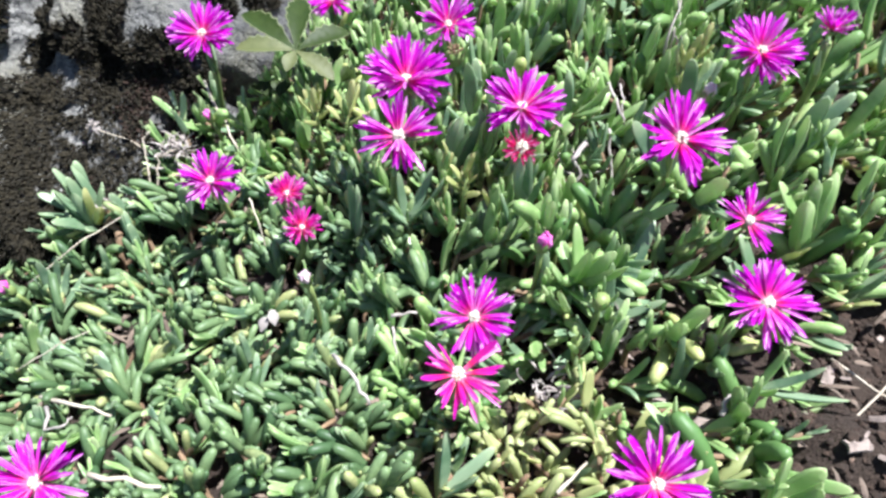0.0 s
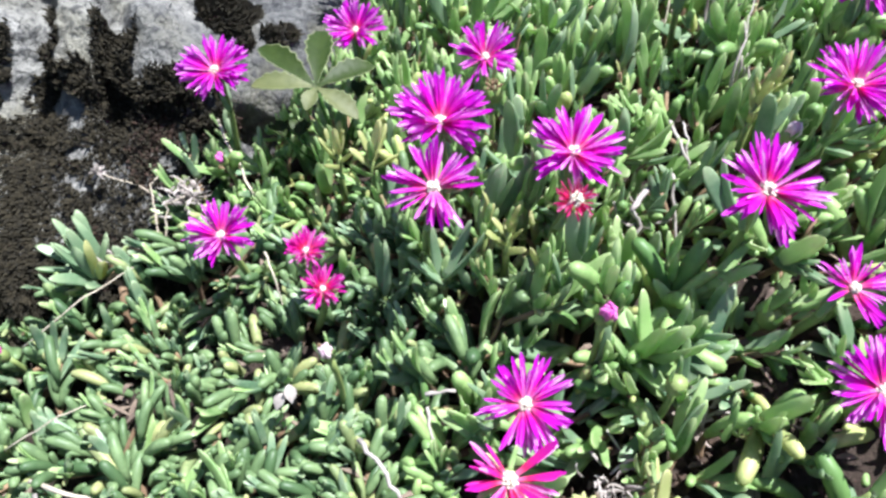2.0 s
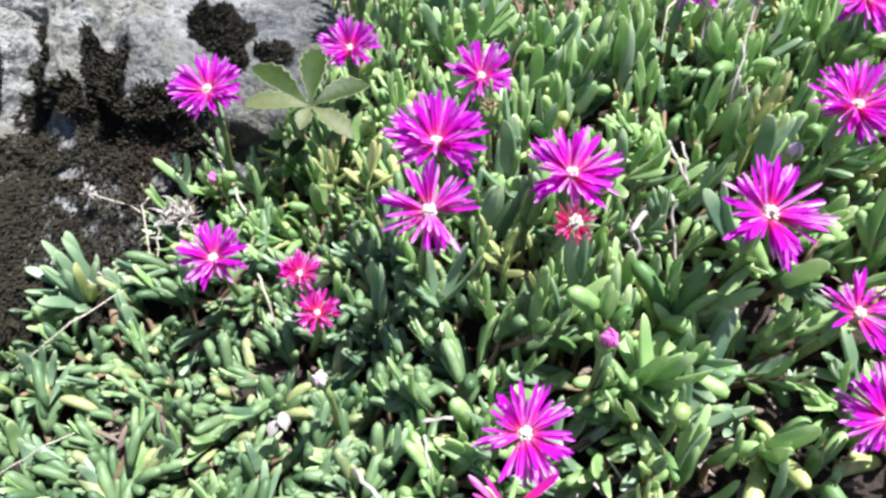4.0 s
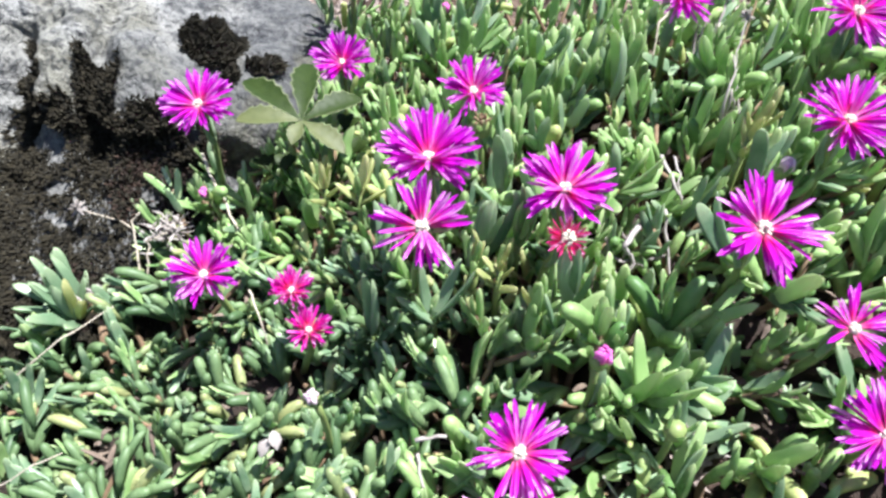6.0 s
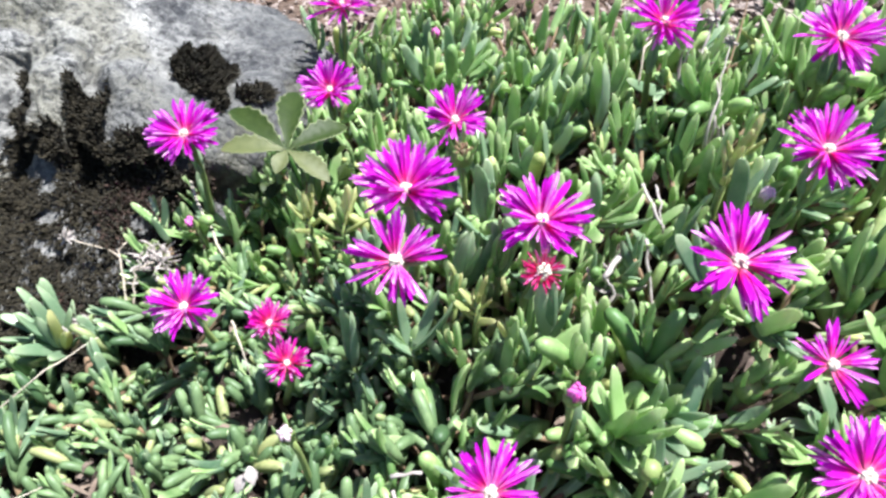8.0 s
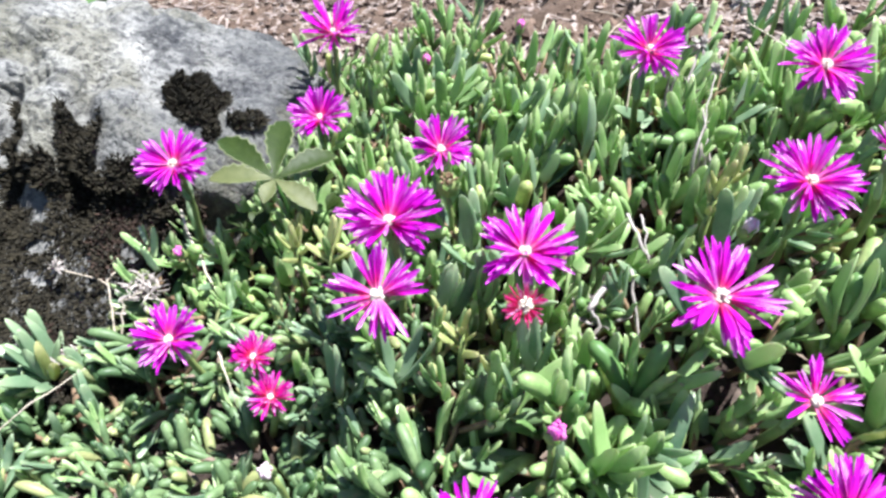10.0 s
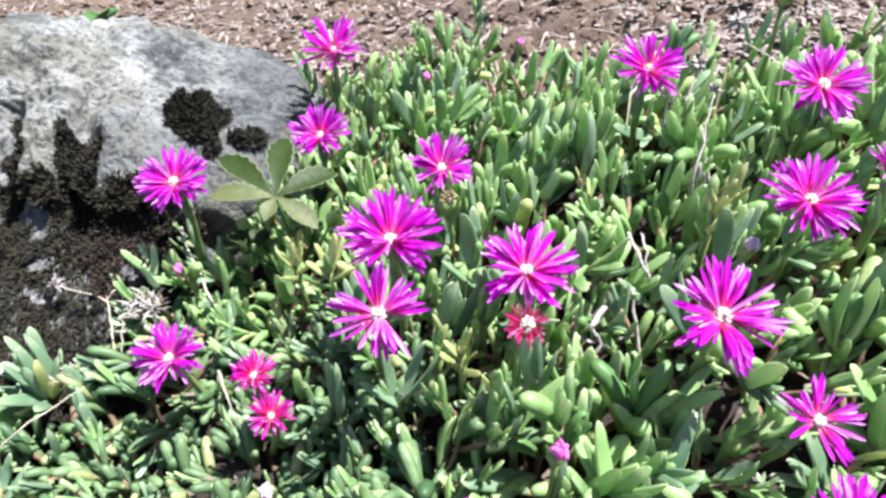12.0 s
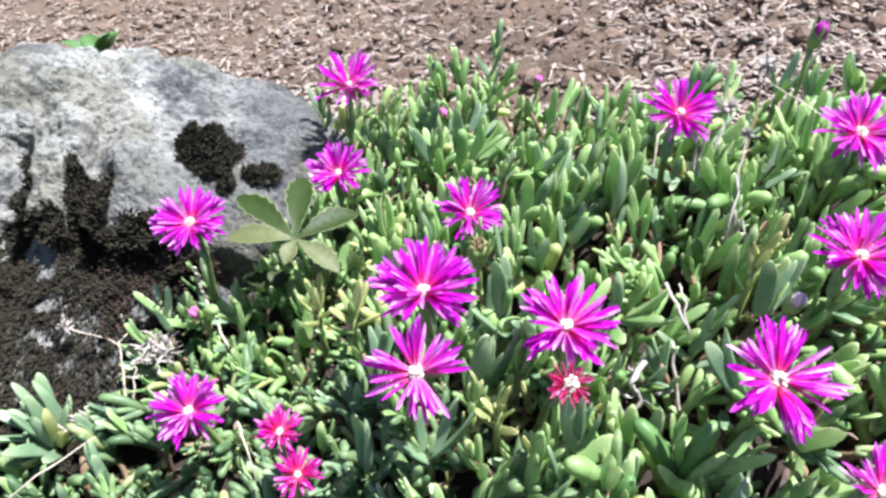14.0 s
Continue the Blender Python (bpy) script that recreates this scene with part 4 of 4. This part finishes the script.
tuft_sprig(-0.018, 0.002, 0.046, 9, 0.024, ("green", "green", "blue"), "pale green upright ice plant tuft between flowers", 1.2, 3)
tuft_sprig(0.003, -0.036, 0.040, 7, 0.031, ("long", "blue", "long"), "ice plant tuft with long leaves below a red flower", 1.2, 4)
tuft_sprig(-0.012, -0.042, 0.036, 9, 0.022, ("green", "yellow", "green"), "light green ice plant tuft with upright leaves", 1.1, 5)
tuft_sprig(-0.104, 0.060, 0.017, 8, 0.024, ("yellow", "yellow", "green"), "pale yellow sprawling ice plant tuft below a weed", 0.1, 6)
tuft_sprig(-0.126, 0.072, 0.012, 8, 0.020, ("yellow", "green"), "pale yellow sprawling ice plant tuft below a weed", 0.2, 7)
tuft_sprig(0.092, 0.030, 0.081, 10, 0.017, ("yellow", "yellow", "green"), "yellowed stubby ice plant tuft behind a large flower", 0.6, 8)
tuft_sprig(0.104, 0.046, 0.081, 9, 0.018, ("yellow", "green"), "yellowish ice plant tuft behind a large flower", 0.8, 9)
sprig(rooted(0.166, 0.200, 0.075), [(1, (0.2, 0.1, 1), 0.030, "blue"), (1, (0.6, 0.0, 0.7), 0.034, "long"), (1, (-0.5, 0.0, 0.8), 0.028, "blue"), (0.9, (-0.2, -0.5, 0.8), 0.024, "green")],
      "ice plant sprig at the far edge of the bed")


# ---- the palmate weed leaf ----
def leaflet_mesh(length, width, face=None):
    """A toothed leaflet along x, folded up along its midrib, with a little thickness."""
    rows = 14
    top = []
    for i in range(rows + 1):
        u = i / rows
        half = width * (math.sin(math.pi * min(1, u ** 1.25)) ** 0.85) * (0.55 + 0.45 * u) + 0.0006
        if i % 2 and u > 0.35:
            half *= 1.20
        droop = -0.16 * length * u * u
        for s in (-1, -0.91, 0, 0.91, 1):
            top.append(Vector((length * u, half * s, droop + 0.62 * half * abs(s) + (0.0004 if abs(s) == 0.91 and i % 2 else 0))))
    verts = top + [p - Vector((0, 0, 0.0004)) for p in top]
    m = len(top)
    faces = []
    for i in range(rows):
        for s in range(4):
            q = i * 5 + s
            faces.append((q, q + 5, q + 6, q + 1))
            faces.append((m + q, m + q + 1, m + q + 6, m + q + 5))
    for i in range(rows):
        for s in (0, 4):
            q = i * 5 + s
            faces.append((q, q + 5, m + q + 5, m + q) if s else (q, m + q, m + q + 5, q + 5))
    mesh = mesh_of("leaflet", verts, faces)
    if face:
        mesh.materials.append(face)
        mesh.materials.append(STAR_EDGE)
        for i, poly in enumerate(mesh.polygons):
            s = (i // 2) % 4
            poly.material_index = 1 if i >= rows * 8 or s in (0, 3) else 0
    return mesh


def star_weed():
    c = Vector((-0.142, 0.111, 0.028))
    foot = Vector((-0.140, 0.125, soil_height(-0.14, 0.125)))
    thing = empty("weed", foot)
    back = thing.matrix_world.inverted()
    n = Vector((0.10, -0.22, 1)).normalized()
    x = (Vector((1, 0, 0)) - n * n.x).normalized()
    y = n.cross(x)
    turn = Matrix.Translation(c) @ Matrix((x, y, n)).transposed().to_4x4()
    for deg, length, width in ((140, 0.053, 0.0086), (92, 0.054, 0.0090), (36, 0.043, 0.0084), (-36, 0.034, 0.0070), (180, 0.040, 0.0076), (-104, 0.018, 0.0050)):
        # the leaflets at 180, -36 and -104 degrees get the paler green
        ob = part("leaflet", leaflet_mesh(length, width, STAR_PALE if deg in (180, -36, -104) else STAR), None, thing)
        ob.matrix_parent_inverse = back
        ob.matrix_basis = turn @ Matrix.Rotation(radians(deg), 4, "Z") @ Matrix.Rotation(radians(-4), 4, "Y")
    v, f = [], []
    tube_into(v, f, arc(foot, c, (0.004, -0.004, 0), 6), [0.0013] * 7, 6)
    part("leaf_stalk", mesh_of("leaf_stalk", v, f), WEED, thing).matrix_parent_inverse = back
    # small young leaves round the foot
    for k, (dx, dy, dz, deg) in enumerate(((-0.022, -0.012, -0.030, 120), (0.030, -0.004, -0.022, 30), (0.024, 0.012, -0.016, 70), (-0.012, -0.016, -0.026, 80))):
        p = c + Vector((dx, dy, dz))
        for off in (-40, 0, 40):
            ob = part("young_leaf", leaflet_mesh(0.013, 0.0028), STAR, thing)
            ob.matrix_parent_inverse = back
            ob.matrix_basis = Matrix.Translation(p) @ Matrix.Rotation(radians(deg + off), 4, "Z") @ Matrix.Rotation(radians(-35), 4, "Y")
        v, f = [], []
        tube_into(v, f, arc(foot, p, (0, -0.003, 0), 4), [0.0009] * 5, 5)
        part("young_stalk", mesh_of("young_stalk", v, f), WEED, thing).matrix_parent_inverse = back
    tagged(thing, "low weed with one toothed star-shaped green leaf", "weed")


random.seed(35)
star_weed()


def rosette_weed(x, y, z):
    thing = empty("weed", (x, y, soil_height(x, y)))
    back = thing.matrix_world.inverted()
    for k in range(9):
        mesh = leaflet_mesh(random.uniform(0.05, 0.08), random.uniform(0.014, 0.020))
        ob = part("leaf", mesh, WEED, thing)
        ob.matrix_parent_inverse = back
        ob.matrix_basis = Matrix.Translation((x, y, soil_height(x, y) + 0.004)) @ Matrix.Rotation(k * 0.72 + random.uniform(-0.2, 0.2), 4, "Z") @ Matrix.Rotation(radians(-random.uniform(15, 65)), 4, "Y")
    tagged(thing, "dark green leafy weed growing behind the boulder", "weed")


rosette_weed(-0.700, 1.030, 0.0)


# ---- dry stems, straw and twigs ----
def dry_stem(name, points, radius, material, label, category, head=0.0, group="dry stems and straw"):
    """A thin dead stem through the points, tapered and slightly kinked; head: a dried flower head at its end."""
    pts = [Vector(p) for p in points]
    fine = []
    for i in range(len(pts) - 1):
        for k in range(4):
            fine.append(pts[i].lerp(pts[i + 1], k / 4) + Vector((random.gauss(0, 1), random.gauss(0, 1), random.gauss(0, 1))) * radius * 0.6)
    fine.append(pts[-1])
    v, f = [], []
    n = len(fine)
    tube_into(v, f, fine, [radius * (1.1 - 0.5 * i / n) * random.uniform(0.8, 1.2) for i in range(n)], 6, 0.7)
    thing = part(name, mesh_of(name, v, f), material)
    if head:
        hv, hf = [], []
        for k in range(26):
            d = Vector((random.gauss(0, 1), random.gauss(0, 1), random.gauss(0.3, 1))).normalized()
            tube_into(hv, hf, [pts[-1], pts[-1] + d * head * 0.7, pts[-1] + d * head * random.uniform(0.9, 1.3)], [head * 0.14, head * 0.16, head * 0.05], 4)
        part("seed_head", mesh_of("seed_head", hv, hf, False), HUSK, thing, "faded grey papery head")["kind"] = "stuff"
    return tagged(thing, label, category, group)


random.seed(37)
STEMS = [
    ([(-0.247, 0.034, -0.080), (-0.243, 0.044, -0.048), (-0.247, 0.062, -0.033), (-0.250, 0.074, -0.021), (-0.245, 0.078, -0.018)], 0.0011, STRAW, "curled pale dry stem standing among leaves", 0),
    ([(-0.240, 0.036, -0.078), (-0.238, 0.047, -0.040), (-0.238, 0.062, -0.026), (-0.226, 0.066, -0.024)], 0.0011, STRAW, "bent pale dry stem standing among leaves", 0),
    ([(-0.246, 0.084, -0.052), (-0.270, 0.094, -0.042), (-0.293, 0.092, -0.028)], 0.0009, STRAW, "dry stem ending in a faded grey flower head", 0.0052),
    ([(-0.310, -0.024, -0.064), (-0.274, -0.003, -0.042), (-0.250, 0.020, -0.040)], 0.0008, STRAW, "long pale straw lying across the leaves", 0),
    ([(-0.270, 0.036, -0.048), (-0.266, 0.024, -0.056), (-0.262, 0.010, -0.068), (-0.260, 0.002, -0.085)], 0.0042, OLD_STEM, "stub of a brown woody stem", 0),
    ([(-0.164, 0.013, -0.016), (-0.158, 0.000, -0.022), (-0.152, -0.012, -0.045)], 0.0008, STRAW, "thin pale dry stem among leaves", 0),
    ([(-0.221, 0.137, -0.018), (-0.202, 0.102, -0.022), (-0.184, 0.076, -0.038)], 0.0015, STRAW, "pale straw leaning beside the boulder", 0),
    ([(0.054, 0.036, 0.062), (0.059, 0.024, 0.058), (0.063, 0.015, 0.048)], 0.0014, HUSK, "forked white dead leaf", 0),
    ([(0.062, 0.036, 0.062), (0.062, 0.026, 0.058), (0.063, 0.015, 0.050)], 0.0009, HUSK, "white dead leaf tip", 0),
    ([(0.054, 0.009, 0.050), (0.055, 0.000, 0.038), (0.060, -0.016, 0.012)], 0.0013, HUSK, "white dry stem among leaves", 0),
    ([(0.040, 0.001, 0.047), (0.031, -0.009, 0.044), (0.036, -0.012, 0.036), (0.028, -0.018, 0.016)], 0.0018, HUSK, "curled grey dead leaf", 0),
    ([(0.108, 0.068, 0.035), (0.105, 0.087, 0.066), (0.109, 0.107, 0.080), (0.116, 0.124, 0.092)], 0.0010, HUSK, "dead grey stalk standing upright", 0.004),
    ([(0.112, 0.066, 0.035), (0.108, 0.085, 0.062), (0.104, 0.100, 0.082)], 0.0013, HUSK, "dead grey stalk standing upright", 0),
    ([(0.100, 0.112, 0.050), (0.107, 0.135, 0.078), (0.113, 0.149, 0.094)], 0.0014, HUSK, "dead grey stalk with withered head", 0.006),
    ([(0.120, 0.125, 0.060), (0.134, 0.160, 0.095), (0.139, 0.172, 0.110)], 0.0007, OLD_STEM, "thin dark stalk with a withered grey head", 0.007),
    ([(0.104, 0.181, 0.060), (0.086, 0.168, 0.074), (0.078, 0.158, 0.066), (0.076, 0.147, 0.050)], 0.0012, STRAW, "white arched dead stem", 0),
    ([(0.026, 0.285, -0.016), (0.070, 0.308, -0.010)], 0.0013, STRAW, "pale straw lying on soil", 0),
    ([(0.150, 0.182, 0.092), (0.161, 0.127, 0.098)], 0.0008, STRAW, "thin straw leaning on leaves", 0),
    ([(0.155, 0.168, 0.050), (0.192, 0.159, 0.056)], 0.0016, STRAW, "pale straw lying under the leaves", 0),
    ([(-0.269, -0.107, -0.060), (-0.241, -0.119, -0.046), (-0.219, -0.125, -0.046)], 0.0016, STRAW, "pale dead stem on the leaves", 0),
    ([(-0.259, -0.117, -0.054), (-0.252, -0.133, -0.046), (-0.241, -0.132, -0.044), (-0.240, -0.126, -0.046)], 0.0014, HUSK, "curled white dead leaf", 0),
    ([(-0.290, -0.090, -0.060), (-0.264, -0.081, -0.046), (-0.246, -0.073, -0.042)], 0.0007, STRAW, "thin grass straw on the leaves", 0),
    ([(-0.220, -0.157, -0.048), (-0.180, -0.166, -0.040)], 0.0018, STRAW, "pale dead stem on the leaves", 0),
    ([(-0.098, -0.105, -0.012), (-0.086, -0.121, -0.005), (-0.077, -0.132, -0.016)], 0.0016, HUSK, "withered whitish leaf among green leaves", 0),
    ([(-0.068, -0.089, 0.002), (-0.054, -0.090, 0.006)], 0.0014, HUSK, "short white dead leaf", 0),
    ([(-0.067, -0.094, 0.000), (-0.063, -0.108, -0.012)], 0.0014, HUSK, "short white dead leaf", 0),
    ([(0.082, -0.158, 0.028), (0.086, -0.150, 0.031), (0.092, -0.152, 0.031), (0.091, -0.158, 0.030), (0.087, -0.156, 0.031)], 0.0013, HUSK, "curled white dead leaf", 0),
    ([(0.006, -0.192, 0.024), (0.021, -0.177, 0.020)], 0.0010, STRAW, "pale straw among yellow leaves", 0),
    ([(0.126, -0.150, 0.016), (0.141, -0.160, 0.020), (0.165, -0.140, 0.026)], 0.0012, STRAW, "pale twig on bare soil", 0),
    ([(0.122, -0.151, 0.016), (0.132, -0.164, 0.019)], 0.0010, STRAW, "pale twig on bare soil", 0),
    ([(0.145, -0.125, 0.022), (0.172, -0.160, 0.028)], 0.0010, STRAW, "pale twig on bare soil", 0),
]
for points, radius, material, label, head in STEMS:
    dry_stem("dry_stem", points, radius * 0.8, material, label, "dry stem", head)


def dead_tuft(x, y, z, count, size, label, spread_out=1.0, wide=1.0):
    """A withered tuft: curled papery blades round one foot."""
    foot = Vector((x, y, z))
    v, f = [], []
    for _ in range(count):
        dirn = Vector((random.gauss(0, 1) * spread_out, random.gauss(0, 1) * spread_out, random.uniform(0.1, 1.3) + (1 - spread_out))).normalized()
        p = foot + Vector((random.gauss(0, 0.5), random.gauss(0, 0.5), 0)) * size * spread_out
        curl = Vector((random.gauss(0, 0.16), random.gauss(0, 0.16), random.uniform(-0.1, 0.2))) * size
        tube_into(v, f, arc(p, p + dirn * size * random.uniform(0.6, 1.3), curl, 5), [size * wide * r * random.uniform(0.6, 1.2) for r in (0.05, 0.08, 0.10, 0.10, 0.07, 0.02)], 5, 0.4)
    thing = part("withered_tuft", mesh_of("withered_tuft", v, f), HUSK)
    return tagged(thing, label, "dead leaves", "withered tufts", kind="stuff")


random.seed(39)
dead_tuft(-0.230, 0.072, -0.033, 54, 0.0130, "withered pale grey tuft beside the boulder", 0.85, 0.9)
dead_tuft(-0.269, 0.034, -0.050, 26, 0.008, "brown dried flower remains above a woody stem", 0.7, 1.5)
dead_tuft(-0.252, 0.046, -0.084, 26, 0.012, "withered pale tuft in a hollow of the mat")
dead_tuft(0.012, -0.138, 0.004, 30, 0.011, "withered grey leaves between yellow shoots")
dead_tuft(0.104, 0.088, 0.040, 6, 0.034, "withered silvery stalks among green leaves", 0.2, 0.45)
dead_tuft(0.100, 0.124, 0.056, 6, 0.028, "withered silvery stalks among green leaves", 0.25, 0.6)
dead_tuft(0.034, -0.006, 0.026, 18, 0.012, "curled grey dead leaves under a flower")
dead_tuft(0.056, -0.098, 0.004, 24, 0.011, "withered brown leaves on dark soil")


def bark_piece(x, y, size, turn):
    """A curved, splintered slab of bark."""
    rows, cols = 7, 5
    top = []
    for i in range(rows):
        for j in range(cols):
            u, w = i / (rows - 1) - 0.5, j / (cols - 1) - 0.5
            edge = 1 + 0.25 * noise.noise(Vector((u * 4 + x * 90, w * 4, y * 90)))
            top.append(Vector((u * size * edge, w * size * 0.5 * edge, size * (0.16 - 0.5 * w * w) + 0.0016 * noise.noise(Vector((u * 9, w * 9, x * 70))))))
    verts = top + [p - Vector((0, 0, 0.0016)) for p in top]
    m = len(top)
    faces = []
    for i in range(rows - 1):
        for j in range(cols - 1):
            q = i * cols + j
            faces += [(q, q + cols, q + cols + 1, q + 1), (m + q, m + q + 1, m + q + cols + 1, m + q + cols)]
    for i in range(rows - 1):
        q, r = i * cols, i * cols + cols - 1
        faces += [(q, m + q, m + q + cols, q + cols), (r, r + cols, m + r + cols, m + r)]
    for j in range(cols - 1):
        q, r = j, (rows - 1) * cols + j
        faces += [(q, q + 1, m + q + 1, m + q), (r, m + r, m + r + 1, r + 1)]
    ob = part("bark_piece", mesh_of("bark_piece", verts, faces, False), MULCH)
    ob.matrix_world = pose(x, y, rough_soil(x, y) + 0.002, random.uniform(-12, 12), random.uniform(-14, 14), turn)
    return tagged(ob, "reddish brown splintered bark piece on dark soil", "bark", "bark pieces")


for x, y, size, turn in ((0.050, -0.092, 0.020, 20), (0.068, -0.128, 0.022, 70), (0.084, -0.150, 0.016, -30), (0.054, -0.106, 0.013, 100), (0.040, -0.140, 0.014, 40), (0.136, -0.172, 0.011, 10), (0.140, -0.135, 0.010, 60)):
    bark_piece(x, y, size, turn)


def fallen_petals():
    for x, y, dz, deg in ((-0.140, -0.087, 0.010, 60), (-0.132, -0.085, 0.012, 110)):
        mesh = leaflet_mesh(0.009, 0.0026)
        ob = part("dead_leaf", mesh, HUSK)
        ob.matrix_world = Matrix.Translation((x, y, canopy_height(x, y) + dz - 0.006)) @ Matrix.Rotation(radians(deg), 4, "Z") @ Matrix.Rotation(radians(-50), 4, "Y")
        tagged(ob, "small white papery dead leaf", "dead leaf", "dry stems and straw")


fallen_petals()


# ---- litter on the soil ----
def ico():
    bm = bmesh.new()
    bmesh.ops.create_icosphere(bm, subdivisions=1, radius=1)
    shape = [v.co.copy() for v in bm.verts], [tuple(v.index for v in f.verts) for f in bm.faces]
    bm.free()
    return shape


ICO_V, ICO_F = ico()


def chunk_into(verts, faces, p, size, squash):
    """An angular crumb with twelve corners."""
    s = len(verts)
    spin = Euler((random.uniform(0, 6), random.uniform(0, 6), random.uniform(0, 6))).to_matrix()
    p = Vector(p)
    for c in ICO_V:
        q = spin @ (c * random.uniform(0.65, 1.3))
        verts.append(p + Vector((q.x, q.y, q.z * squash)) * size)
    faces.extend(tuple(s + i for i in f) for f in ICO_F)


def bare(x, y):
    if inside_edge(x, y) and all(math.hypot(x - a, y - b) > r + 0.01 for a, b, r in GAPS):
        return False
    q = Vector(((x - ROCK_C.x) / 0.21, (y - ROCK_C.y) / 0.15))
    return q.length > 0.95


def scatter(count, seed, back_share):
    rng = random.Random(seed)
    made = []
    while len(made) < count:
        if rng.random() < back_share:
            y = 0.2 + 1.5 * rng.random() ** 1.5
            x = rng.uniform(-0.45 - 0.75 * y, 0.30 + 0.35 * y)
        else:
            x, y = rng.uniform(-0.42, 0.30), rng.uniform(-0.26, 0.3)
        if bare(x, y):
            made.append((x, y))
    return made


random.seed(41)
v, f = [], []
for x, y in scatter(15000, 51, 0.93):
    size = min(0.013, 0.0016 * math.exp(random.gauss(0.3, 0.8)))
    if y < 0.2:
        size = min(0.0028, size * 0.45)
    chunk_into(v, f, (x, y, rough_soil(x, y) + size * 0.25), size, random.uniform(0.5, 0.9))
tagged(part("soil_crumbs", mesh_of("soil_crumbs", v, f, False), CLOD), "loose brown soil crumbs and clods on the ground", "soil crumbs", kind="stuff")

v, f = [], []
for _ in range(5200):
    x, y = random.uniform(-0.02, 0.27), random.uniform(-0.26, -0.04)
    if bare(x, y):
        size = min(0.0038, 0.0009 * math.exp(random.gauss(0.2, 0.6)))
        chunk_into(v, f, (x, y, rough_soil(x, y) + size * 0.35), size, random.uniform(0.55, 0.95))
tagged(part("soil_crumbs", mesh_of("soil_crumbs", v, f, False), DARK_CLOD), "dark crumbs of compost between the plants", "soil crumbs", kind="stuff")

v, f = [], []
for x, y in scatter(17000, 52, 0.93):
    keep = min(1.0, max(0.24, 0.24 + (0.02 - x) * 4))
    if (random.random() > keep and y > 0.2 and not x > 0.17) or (y < 0.2 and random.random() < 0.8):
        continue
    z = rough_soil(x, y) + random.uniform(0.001, 0.009)
    w = random.uniform(0, 6.283)
    long, thick = random.uniform(0.004, 0.011) * random.choice((0.7, 1, 1, 1.8, 2.8)), random.uniform(0.0009, 0.0036)
    if y < 0.2:
        long, thick = long * 0.6, thick * 0.6
    d = Vector((math.cos(w), math.sin(w), random.uniform(-0.35, 0.4)))
    p = Vector((x, y, z))
    tube_into(v, f, arc(p - d * long / 2, p + d * long / 2, Vector((random.gauss(0, 0.1), random.gauss(0, 0.1), random.uniform(-0.1, 0.15))) * long, 3), [thick * 0.7, thick, thick * 0.9, thick * 0.7], 4, random.uniform(0.2, 0.5))
tagged(part("wood_mulch", mesh_of("wood_mulch", v, f, False), MULCH), "weathered pinkish grey wood chips and shreds on soil", "mulch", kind="stuff")

v, f = [], []
for x, y in scatter(230, 53, 0.985):
    z = rough_soil(x, y) + random.uniform(0.003, 0.009)
    w = random.gauss(0.4, 0.8)
    long = random.uniform(0.015, 0.06)
    d = Vector((math.cos(w), math.sin(w), random.uniform(-0.08, 0.12)))
    p = Vector((x, y, z))
    tube_into(v, f, arc(p - d * long / 2, p + d * long / 2, (random.gauss(0, 0.003), random.gauss(0, 0.003), 0.002), 5), [0.0005, 0.0008, 0.0008, 0.0008, 0.0007, 0.0004], 5)
tagged(part("straw_litter", mesh_of("straw_litter", v, f), STRAW), "pale straw and thin dry stems strewn on soil", "straw litter", kind="stuff")

# dead leaf bits under the plants
v, f = [], []
rng = random.Random(54)
for _ in range(900):
    x, y = rng.uniform(-0.34, 0.25), rng.uniform(-0.25, 0.33)
    z = rough_soil(x, y) + rng.uniform(0.001, 0.012)
    w = rng.uniform(0, 6.283)
    d = Vector((math.cos(w), math.sin(w), rng.uniform(-0.3, 0.6)))
    p, long = Vector((x, y, z)), rng.uniform(0.006, 0.016)
    tube_into(v, f, arc(p, p + d * long, (0, 0, rng.uniform(0, 0.003)), 3), [0.0008, 0.0016, 0.0014, 0.0004], 5, 0.4)
tagged(part("leaf_litter", mesh_of("leaf_litter", v, f, False), LITTER), "papery brown dead leaves under the ice plants", "leaf litter", kind="stuff")
